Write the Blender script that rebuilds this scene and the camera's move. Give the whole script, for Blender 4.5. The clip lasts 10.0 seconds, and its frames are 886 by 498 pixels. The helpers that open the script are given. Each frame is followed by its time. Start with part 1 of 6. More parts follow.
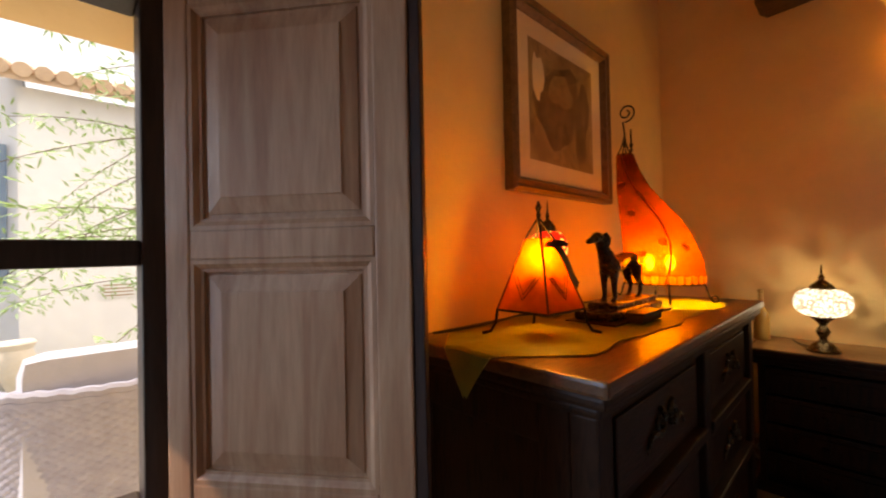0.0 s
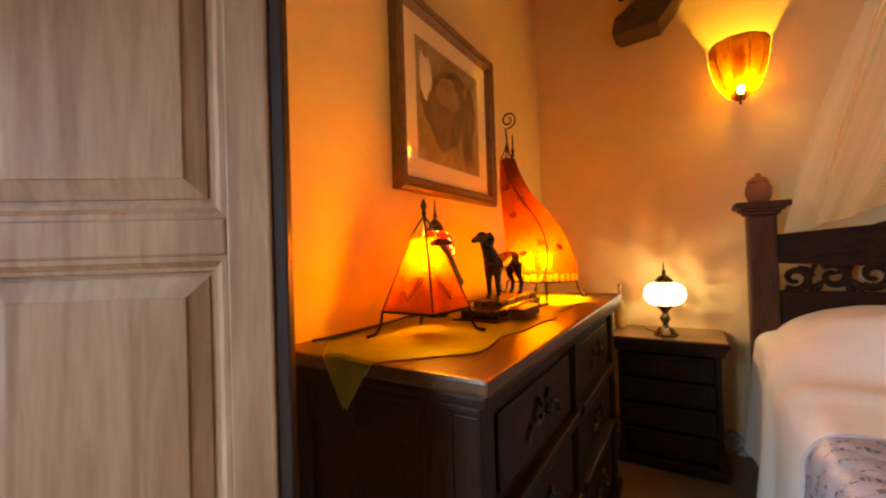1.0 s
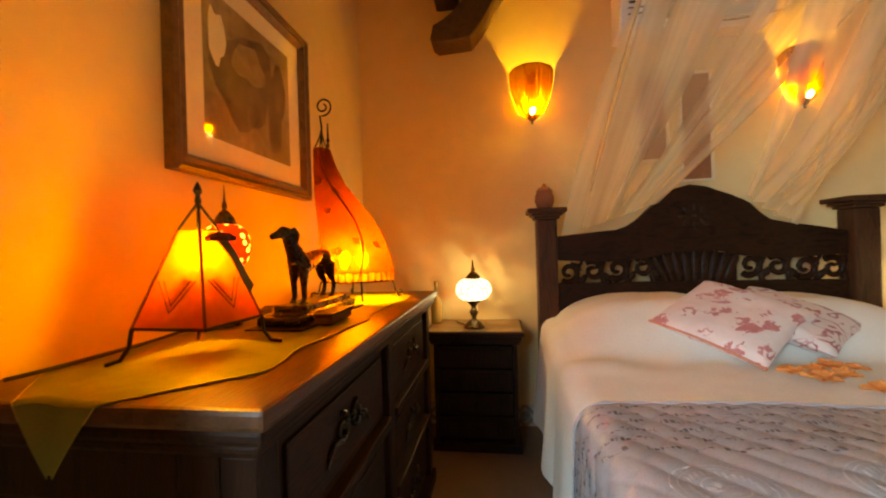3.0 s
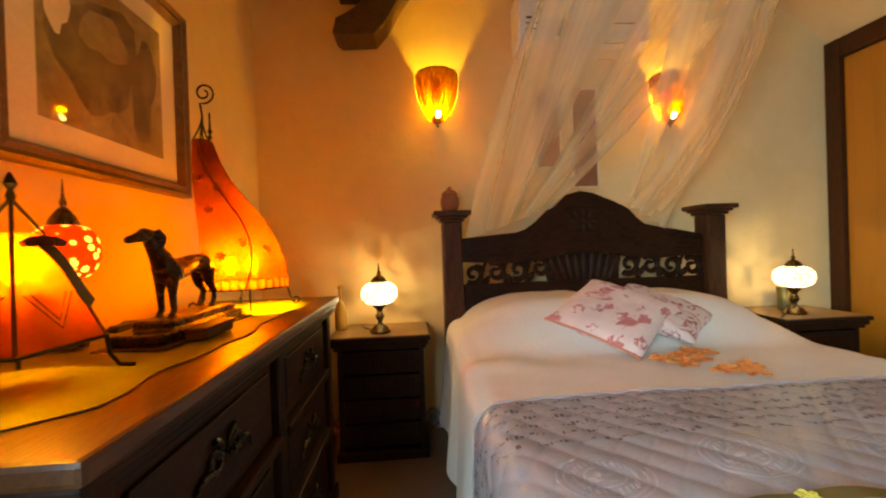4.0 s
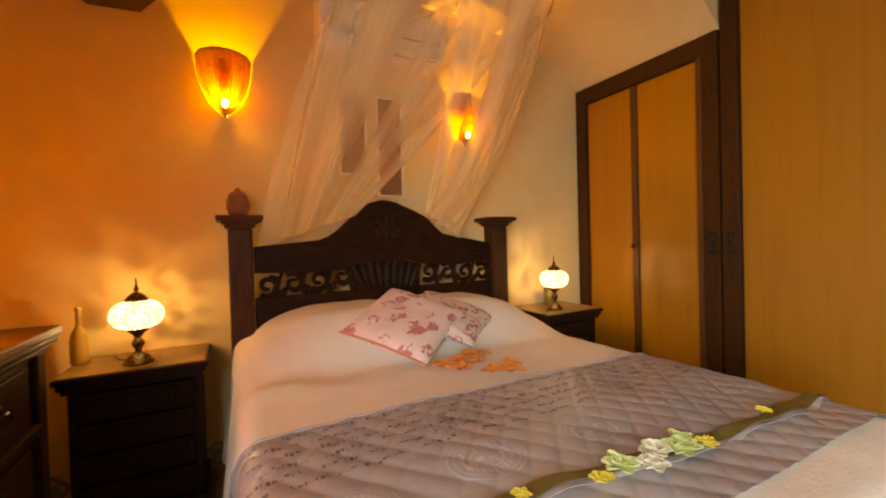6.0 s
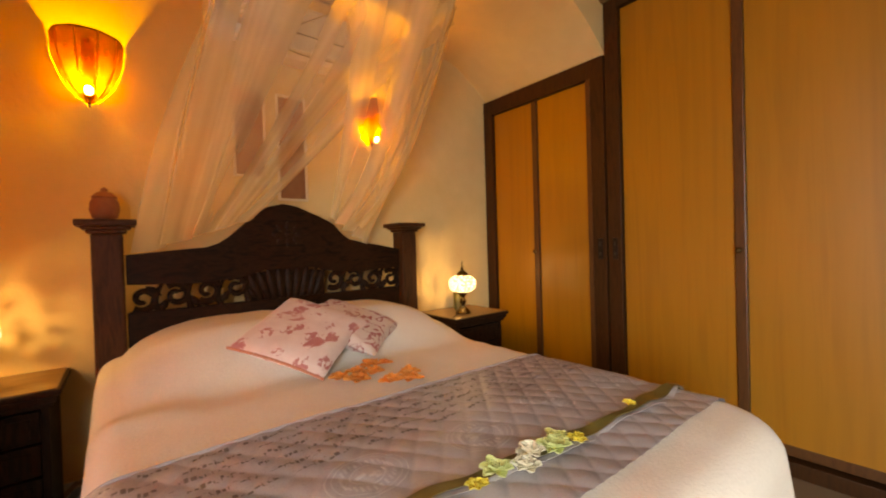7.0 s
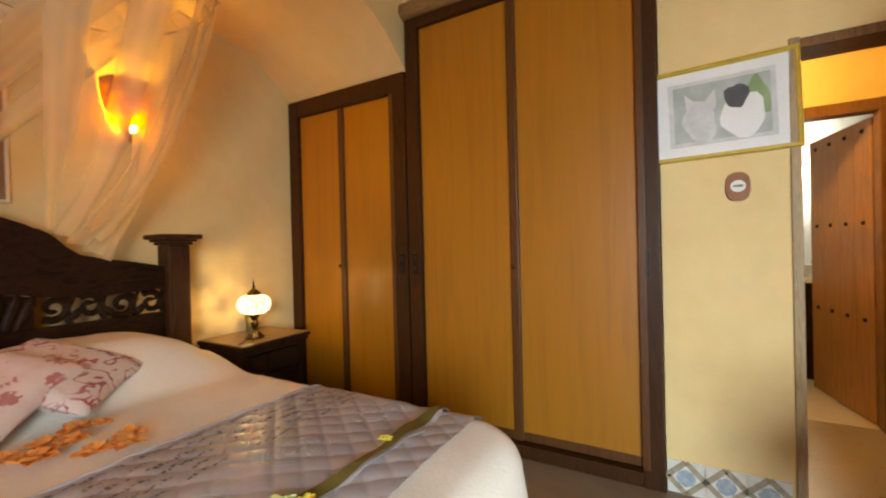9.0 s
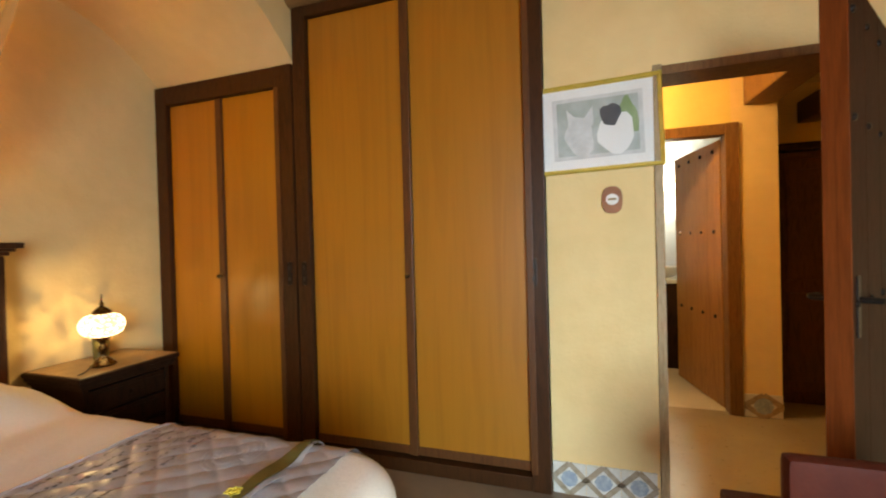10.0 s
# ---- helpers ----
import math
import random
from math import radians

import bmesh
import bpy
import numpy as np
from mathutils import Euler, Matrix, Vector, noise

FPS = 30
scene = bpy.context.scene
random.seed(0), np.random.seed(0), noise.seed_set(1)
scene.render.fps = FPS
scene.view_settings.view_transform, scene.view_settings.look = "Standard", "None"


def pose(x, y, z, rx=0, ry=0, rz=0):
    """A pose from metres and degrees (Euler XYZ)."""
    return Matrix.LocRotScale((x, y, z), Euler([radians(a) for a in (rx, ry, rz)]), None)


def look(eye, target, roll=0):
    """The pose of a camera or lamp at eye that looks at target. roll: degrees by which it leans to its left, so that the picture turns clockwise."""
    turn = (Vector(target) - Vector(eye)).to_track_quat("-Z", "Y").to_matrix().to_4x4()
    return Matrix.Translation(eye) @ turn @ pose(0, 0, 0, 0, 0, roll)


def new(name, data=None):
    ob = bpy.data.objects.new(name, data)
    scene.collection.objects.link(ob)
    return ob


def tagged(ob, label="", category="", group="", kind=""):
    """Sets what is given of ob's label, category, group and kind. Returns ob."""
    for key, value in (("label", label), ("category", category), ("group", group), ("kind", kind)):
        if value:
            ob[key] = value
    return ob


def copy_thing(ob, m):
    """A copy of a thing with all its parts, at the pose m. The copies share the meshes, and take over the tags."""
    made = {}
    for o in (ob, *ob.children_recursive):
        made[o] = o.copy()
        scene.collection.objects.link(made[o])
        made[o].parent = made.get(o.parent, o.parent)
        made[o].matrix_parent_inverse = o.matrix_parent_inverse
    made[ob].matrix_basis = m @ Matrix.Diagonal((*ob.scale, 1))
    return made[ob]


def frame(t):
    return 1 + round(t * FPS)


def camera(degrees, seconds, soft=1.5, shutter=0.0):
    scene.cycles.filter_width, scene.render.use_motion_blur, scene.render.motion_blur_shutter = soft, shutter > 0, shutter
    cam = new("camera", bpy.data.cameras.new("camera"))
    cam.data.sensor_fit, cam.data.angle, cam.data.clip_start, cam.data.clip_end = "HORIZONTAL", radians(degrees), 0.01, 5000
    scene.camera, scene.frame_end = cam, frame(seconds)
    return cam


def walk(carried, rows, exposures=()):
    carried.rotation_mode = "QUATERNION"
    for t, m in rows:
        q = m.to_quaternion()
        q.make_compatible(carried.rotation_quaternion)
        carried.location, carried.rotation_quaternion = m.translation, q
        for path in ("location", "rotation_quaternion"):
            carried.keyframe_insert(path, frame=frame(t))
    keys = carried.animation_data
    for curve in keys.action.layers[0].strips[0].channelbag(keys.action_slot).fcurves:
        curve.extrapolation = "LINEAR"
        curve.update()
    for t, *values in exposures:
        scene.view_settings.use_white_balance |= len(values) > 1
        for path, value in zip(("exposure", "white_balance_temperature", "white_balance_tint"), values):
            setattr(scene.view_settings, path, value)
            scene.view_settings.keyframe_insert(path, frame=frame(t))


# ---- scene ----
cam = camera(95.3, 10.0, soft=2.0, shutter=0.3)
PATH = [
    (0, (0.757, 0.928, 1.15), (2.135, 2.377, 1.174), -1.2),
    (0.5, (0.786, 0.937, 1.143), (2.341, 2.195, 1.173), -1.6),
    (1, (0.813, 0.935, 1.14), (2.513, 1.99, 1.166), -1.8),
    (1.5, (0.839, 0.939, 1.133), (2.645, 1.798, 1.151), -1.8),
    (2, (0.871, 0.939, 1.131), (2.76, 1.595, 1.144), -1.8),
    (3.5, (0.952, 0.9, 1.138), (2.951, 0.975, 1.129), -1.7),
    (4, (0.97, 0.876, 1.14), (2.965, 0.73, 1.13), -1.9),
    (4.5, (0.974, 0.821, 1.141), (2.946, 0.49, 1.128), -1.8),
    (5, (0.976, 0.768, 1.145), (2.904, 0.237, 1.128), -1.7),
    (5.5, (1.007, 0.739, 1.16), (2.866, 0.003, 1.136), -1.7),
    (6, (0.994, 0.688, 1.179), (2.767, -0.239, 1.148), -1.6),
    (7.5, (0.922, 0.531, 1.2), (2.368, -0.851, 1.182), -1.6),
    (8, (0.881, 0.444, 1.213), (2.195, -1.064, 1.2), -1.4),
    (8.5, (0.856, 0.379, 1.231), (2.025, -1.243, 1.215), -1.5),
    (9, (0.849, 0.305, 1.238), (1.83, -1.437, 1.227), -1.4),
    (9.5, (0.813, 0.23, 1.254), (1.615, -1.602, 1.24), -1.5),
    (10, (0.771, 0.156, 1.281), (1.375, -1.751, 1.262), -1.5),
]
EXPOSURE = [(0.0, 1.2, 8200, 15), (0.5, 2.1, 9500, 14), (1.0, 2.15, 9800, 12), (2.0, 2.2, 11800, 10), (3.5, 2.0, 10800, 3), (4.5, 2.05, 10600, 4), (5.5, 1.98, 17500, 18), (6.0, 1.92, 24000, 25), (7.5, 1.92, 24000, 26), (8.5, 1.98, 17500, 19), (10.0, 2.1, 13000, 13)]
walk(cam, [(t, look(eye, target, roll)) for t, eye, target, roll in PATH], EXPOSURE)

# ---- light ----
world = bpy.data.worlds.new("sky")
scene.world = world
world.use_nodes = True
sky = world.node_tree.nodes.new("ShaderNodeTexSky")
sky.sky_type, sky.sun_disc = "NISHITA", False
sky.dust_density, sky.air_density, sky.ozone_density = 7.0, 1.0, 0.5
sky.sun_elevation, sky.sun_rotation = radians(48), radians(120)
haze = world.node_tree.nodes.new("ShaderNodeMix")
haze.data_type = "RGBA"
haze.inputs[0].default_value, haze.inputs[7].default_value = 0.6, (6.5, 7.0, 7.9, 1)
world.node_tree.links.new(sky.outputs[0], haze.inputs[6])
world.node_tree.links.new(haze.outputs[2], world.node_tree.nodes["Background"].inputs[0])
world.node_tree.nodes["Background"].inputs[1].default_value = 0.13


def lamp(kind, name, m, energy, color, size=0.03):
    data = bpy.data.lights.new(name, kind)
    data.energy, data.color = energy, color
    if kind == "POINT":
        data.shadow_soft_size = size
    if kind == "SUN":
        data.angle = radians(0.6)
    ob = new(name, data)
    ob.matrix_world = m
    return ob


SUN_TO = Vector((0.55, -0.35, -0.75))
lamp("SUN", "sun", look((0, 0, 9), Vector((0, 0, 9)) + SUN_TO), 3.0, (1, 0.99, 0.97))
AMBER = (1.0, 0.44, 0.05)
# area lamp standing in for sky light, in a window part added out of view
day = bpy.data.lights.new("daylight_stand_in", "AREA")
day.shape, day.size, day.size_y, day.energy, day.color = "RECTANGLE", 1.05, 1.30, 29, (0.31, 0.57, 1.0)
day.spread = radians(115)
new("daylight_stand_in", day).matrix_world = look((-0.33, 1.87, 1.40), (1.10, -0.8, 0.25))
SCONCE_W, NIGHT_E, PYRAMID_W, SAIL_W = 15.5, 1.4, 5.8, 18.5
SCONCE_AMBER = (1.0, 0.64, 0.095)

# ---- materials ----


def shader(name):
    m = bpy.data.materials.new(name)
    m.use_nodes = True
    nt = m.node_tree
    return m, nt, nt.nodes, nt.links, nt.nodes["Principled BSDF"]


def coords(nt, scale=(1, 1, 1), turn=(0, 0, 0)):
    tc = nt.nodes.new("ShaderNodeTexCoord")
    mp = nt.nodes.new("ShaderNodeMapping")
    mp.inputs["Scale"].default_value = scale
    mp.inputs["Rotation"].default_value = turn
    nt.links.new(tc.outputs["Object"], mp.inputs[0])
    return mp.outputs[0]


def noise_tex(nt, vec, scale, detail=4, rough=0.55, distort=0.0):
    n = nt.nodes.new("ShaderNodeTexNoise")
    n.inputs["Scale"].default_value = scale
    n.inputs["Detail"].default_value = detail
    n.inputs["Roughness"].default_value = rough
    n.inputs["Distortion"].default_value = distort
    nt.links.new(vec, n.inputs["Vector"])
    return n.outputs[0]


def ramp(nt, fac, stops):
    r = nt.nodes.new("ShaderNodeValToRGB")
    els = r.color_ramp.elements
    while len(els) < len(stops):
        els.new(0.5)
    for e, (p, c) in zip(els, stops):
        e.position, e.color = p, (*c, 1)
    nt.links.new(fac, r.inputs[0])
    return r.outputs[0]


def mix(nt, fac, a, b, blend="MIX"):
    n = nt.nodes.new("ShaderNodeMix")
    n.data_type, n.blend_type = "RGBA", blend
    for sock, v in ((n.inputs[0], fac), (n.inputs[6], a), (n.inputs[7], b)):
        if isinstance(v, (int, float)):
            sock.default_value = v
        elif isinstance(v, tuple):
            sock.default_value = (*v, 1)
        else:
            nt.links.new(v, sock)
    return n.outputs[2]


def bump(nt, bsdf, height, strength=0.2, dist=0.01):
    b = nt.nodes.new("ShaderNodeBump")
    b.inputs["Strength"].default_value, b.inputs["Distance"].default_value = strength, dist
    nt.links.new(height, b.inputs["Height"])
    nt.links.new(b.outputs[0], bsdf.inputs["Normal"])


def plain(name, c1, c2, scale=6, rough=0.6, fine=60, bumps=0.15, metal=0.0, spread=0.12, dist=0.004):
    """Two colours mixed by a large stain noise, with a fine grain in relief and gloss."""
    m, nt, n, l, b = shader(name)
    v = coords(nt)
    big = noise_tex(nt, v, scale, 5, 0.6, 0.3)
    small = noise_tex(nt, v, fine, 3)
    col = ramp(nt, big, [(0.3, c1), (0.7, c2)])
    col = mix(nt, spread, col, ramp(nt, small, [(0.3, (0.2, 0.2, 0.2)), (0.7, (1, 1, 1))]), "MULTIPLY")
    l.new(col, b.inputs["Base Color"])
    b.inputs["Metallic"].default_value = metal
    l.new(ramp(nt, small, [(0.2, (max(rough - 0.12, 0.03),) * 3), (0.8, (min(rough + 0.1, 1),) * 3)]), b.inputs["Roughness"])
    bump(nt, b, small, bumps, dist)
    return m


def wood(name, c1, c2, grain=(14, 14, 1.2), rough=0.45, bumps=0.12, streak=6, coat=0.0, fine=0.45, spec=0.5):
    """Long-grained wood: the small scale of `grain` lies along the fibre."""
    m, nt, n, l, b = shader(name)
    v = coords(nt, grain)
    rings = noise_tex(nt, v, streak * 0.4, 3, 0.5, 1.2)
    fibre = noise_tex(nt, v, streak * 3, 6, 0.65)
    col = ramp(nt, rings, [(0.32, c1), (0.5, c2), (0.68, c1)])
    col = mix(nt, fine, col, ramp(nt, fibre, [(0.3, (0.45, 0.42, 0.4)), (0.65, (1, 1, 1))]), "MULTIPLY")
    l.new(col, b.inputs["Base Color"])
    l.new(ramp(nt, fibre, [(0.2, (rough + 0.12,) * 3), (0.8, (max(rough - 0.08, 0.05),) * 3)]), b.inputs["Roughness"])
    b.inputs["Specular IOR Level"].default_value = spec
    b.inputs["Coat Weight"].default_value = coat
    b.inputs["Coat Roughness"].default_value = 0.34
    bump(nt, b, fibre, bumps, 0.003)
    return m


def plaster(name, c1, c2):
    m, nt, n, l, b = shader(name)
    v = coords(nt)
    big = noise_tex(nt, v, 1.6, 5, 0.6, 0.5)
    mid = noise_tex(nt, v, 9, 4)
    small = noise_tex(nt, v, 70, 4)
    col = ramp(nt, big, [(0.3, c1), (0.7, c2)])
    col = mix(nt, 0.10, col, ramp(nt, mid, [(0.3, (0.5, 0.45, 0.4)), (0.7, (1, 1, 1))]), "MULTIPLY")
    l.new(col, b.inputs["Base Color"])
    b.inputs["Roughness"].default_value = 0.85
    add = n.new("ShaderNodeMath")
    add.operation = "MULTIPLY_ADD"
    add.inputs[1].default_value = 4.0
    l.new(mid, add.inputs[0])
    l.new(small, add.inputs[2])
    bump(nt, b, add.outputs[0], 0.3, 0.004)
    return m


def parchment(name, c1, c2, see=0.1):
    """Thin leather or glass of a lamp shade: lets light through, and a little of the view."""
    m, nt, n, l, b = shader(name)
    v = coords(nt)
    col = ramp(nt, noise_tex(nt, v, 9, 5, 0.6, 0.4), [(0.3, c1), (0.7, c2)])
    col = mix(nt, 0.25, col, ramp(nt, noise_tex(nt, v, 55, 3), [(0.3, (0.5, 0.4, 0.35)), (0.65, (1, 1, 1))]), "MULTIPLY")
    tr, df, tp = n.new("ShaderNodeBsdfTranslucent"), n.new("ShaderNodeBsdfDiffuse"), n.new("ShaderNodeBsdfTransparent")
    l.new(col, tr.inputs[0])
    l.new(col, df.inputs[0])
    tp.inputs[0].default_value = (1.0, 0.76, 0.36, 1)
    a, c = n.new("ShaderNodeMixShader"), n.new("ShaderNodeMixShader")
    a.inputs[0].default_value, c.inputs[0].default_value = 0.3, see
    l.new(tr.outputs[0], a.inputs[1])
    l.new(df.outputs[0], a.inputs[2])
    l.new(a.outputs[0], c.inputs[1])
    l.new(tp.outputs[0], c.inputs[2])
    l.new(c.outputs[0], n["Material Output"].inputs[0])
    return m


def glowing(name, color, strength, pattern=None, clear=0.0):
    """A lit bulb or lamp glass; pattern: colours of its mosaic chips; clear: how far the plain chips let light straight through."""
    m, nt, n, l, b = shader(name)
    e = n.new("ShaderNodeEmission")
    e.inputs[0].default_value, e.inputs[1].default_value = (*color, 1), strength
    if pattern:
        vo = n.new("ShaderNodeTexVoronoi")
        vo.inputs["Scale"].default_value = pattern[0]
        l.new(coords(nt), vo.inputs["Vector"])
        l.new(ramp(nt, vo.outputs["Distance"], pattern[1]), e.inputs[0])
    l.new(e.outputs[0], n["Material Output"].inputs[0])
    if clear:
        tp, mx = n.new("ShaderNodeBsdfTransparent"), n.new("ShaderNodeMixShader")
        chips = noise_tex(nt, coords(nt), 34, 2, 0.5, 1.4)
        l.new(ramp(nt, chips, [(0.45, (0.04,) * 3), (0.52, (clear,) * 3)]), mx.inputs[0])
        l.new(e.outputs[0], mx.inputs[1])
        l.new(tp.outputs[0], mx.inputs[2])
        l.new(mx.outputs[0], n["Material Output"].inputs[0])
    return m


def netting(name):
    m, nt, n, l, b = shader(name)
    v = coords(nt)
    tr, df, tp = n.new("ShaderNodeBsdfTranslucent"), n.new("ShaderNodeBsdfDiffuse"), n.new("ShaderNodeBsdfTransparent")
    for x in (tr, df):
        x.inputs[0].default_value = (0.90, 0.83, 0.63, 1)
    a, c = n.new("ShaderNodeMixShader"), n.new("ShaderNodeMixShader")
    a.inputs[0].default_value = 0.38
    gather = n.new("ShaderNodeAttribute")
    gather.attribute_name = "gather"
    l.new(ramp(nt, gather.outputs["Fac"], [(0.0, (0.79,) * 3), (0.5, (0.65,) * 3), (1.0, (0.46,) * 3)]), c.inputs[0])
    l.new(tr.outputs[0], a.inputs[1])
    l.new(df.outputs[0], a.inputs[2])
    l.new(a.outputs[0], c.inputs[1])
    l.new(tp.outputs[0], c.inputs[2])
    l.new(c.outputs[0], n["Material Output"].inputs[0])
    return m


def glass(name):
    m, nt, n, l, b = shader(name)
    g, t, f = n.new("ShaderNodeBsdfGlossy"), n.new("ShaderNodeBsdfTransparent"), n.new("ShaderNodeMixShader")
    g.inputs["Roughness"].default_value = 0.03
    lw, pw, ad = n.new("ShaderNodeLayerWeight"), n.new("ShaderNodeMath"), n.new("ShaderNodeMath")
    pw.operation, pw.inputs[1].default_value = "POWER", 4.0
    ad.operation, ad.inputs[1].default_value, ad.inputs[2].default_value = "MULTIPLY_ADD", 0.7, 0.03
    l.new(lw.outputs["Facing"], pw.inputs[0])
    l.new(pw.outputs[0], ad.inputs[0])
    l.new(ad.outputs[0], f.inputs[0])
    l.new(t.outputs[0], f.inputs[1])
    l.new(g.outputs[0], f.inputs[2])
    l.new(f.outputs[0], n["Material Output"].inputs[0])
    return m


def fabric_print(name, ground, inks, scale, cut=0.56, branches=False):
    """Cotton with a printed pattern of blossoms in two inks."""
    m, nt, n, l, b = shader(name)
    v = coords(nt)
    vo = n.new("ShaderNodeTexVoronoi")
    vo.inputs["Scale"].default_value = scale
    warp = mix(nt, 0.12, v, noise_tex(nt, v, 45, 3))
    l.new(warp, vo.inputs["Vector"])
    spots = ramp(nt, vo.outputs["Distance"], [(0.35, (1, 1, 1)), (0.385, (0, 0, 0))])
    some = ramp(nt, noise_tex(nt, v, scale * 0.55, 2), [(cut - 0.02, (0, 0, 0)), (cut + 0.02, (1, 1, 1))])
    if branches:
        spots = ramp(nt, noise_tex(nt, v, scale, 1.5, 0.5, 1.0), [(0.44, (0, 0, 0)), (0.465, (1, 1, 1)), (0.52, (1, 1, 1)), (0.545, (0, 0, 0))])
        some = ramp(nt, noise_tex(nt, v, scale * 0.3, 2), [(0.38, (0.15,) * 3), (0.46, (1, 1, 1))])
    ink = mix(nt, noise_tex(nt, v, 30, 2), inks[0], inks[1])
    base = ramp(nt, noise_tex(nt, v, 12, 4), [(0.35, ground[0]), (0.65, ground[1])])
    col = mix(nt, mix(nt, 1.0, spots, some, "MULTIPLY"), base, ink)
    l.new(col, b.inputs["Base Color"])
    b.inputs["Roughness"].default_value = 0.85
    b.inputs["Sheen Weight"].default_value = 0.2
    bump(nt, b, noise_tex(nt, v, 400, 2), 0.2, 0.001)
    return m


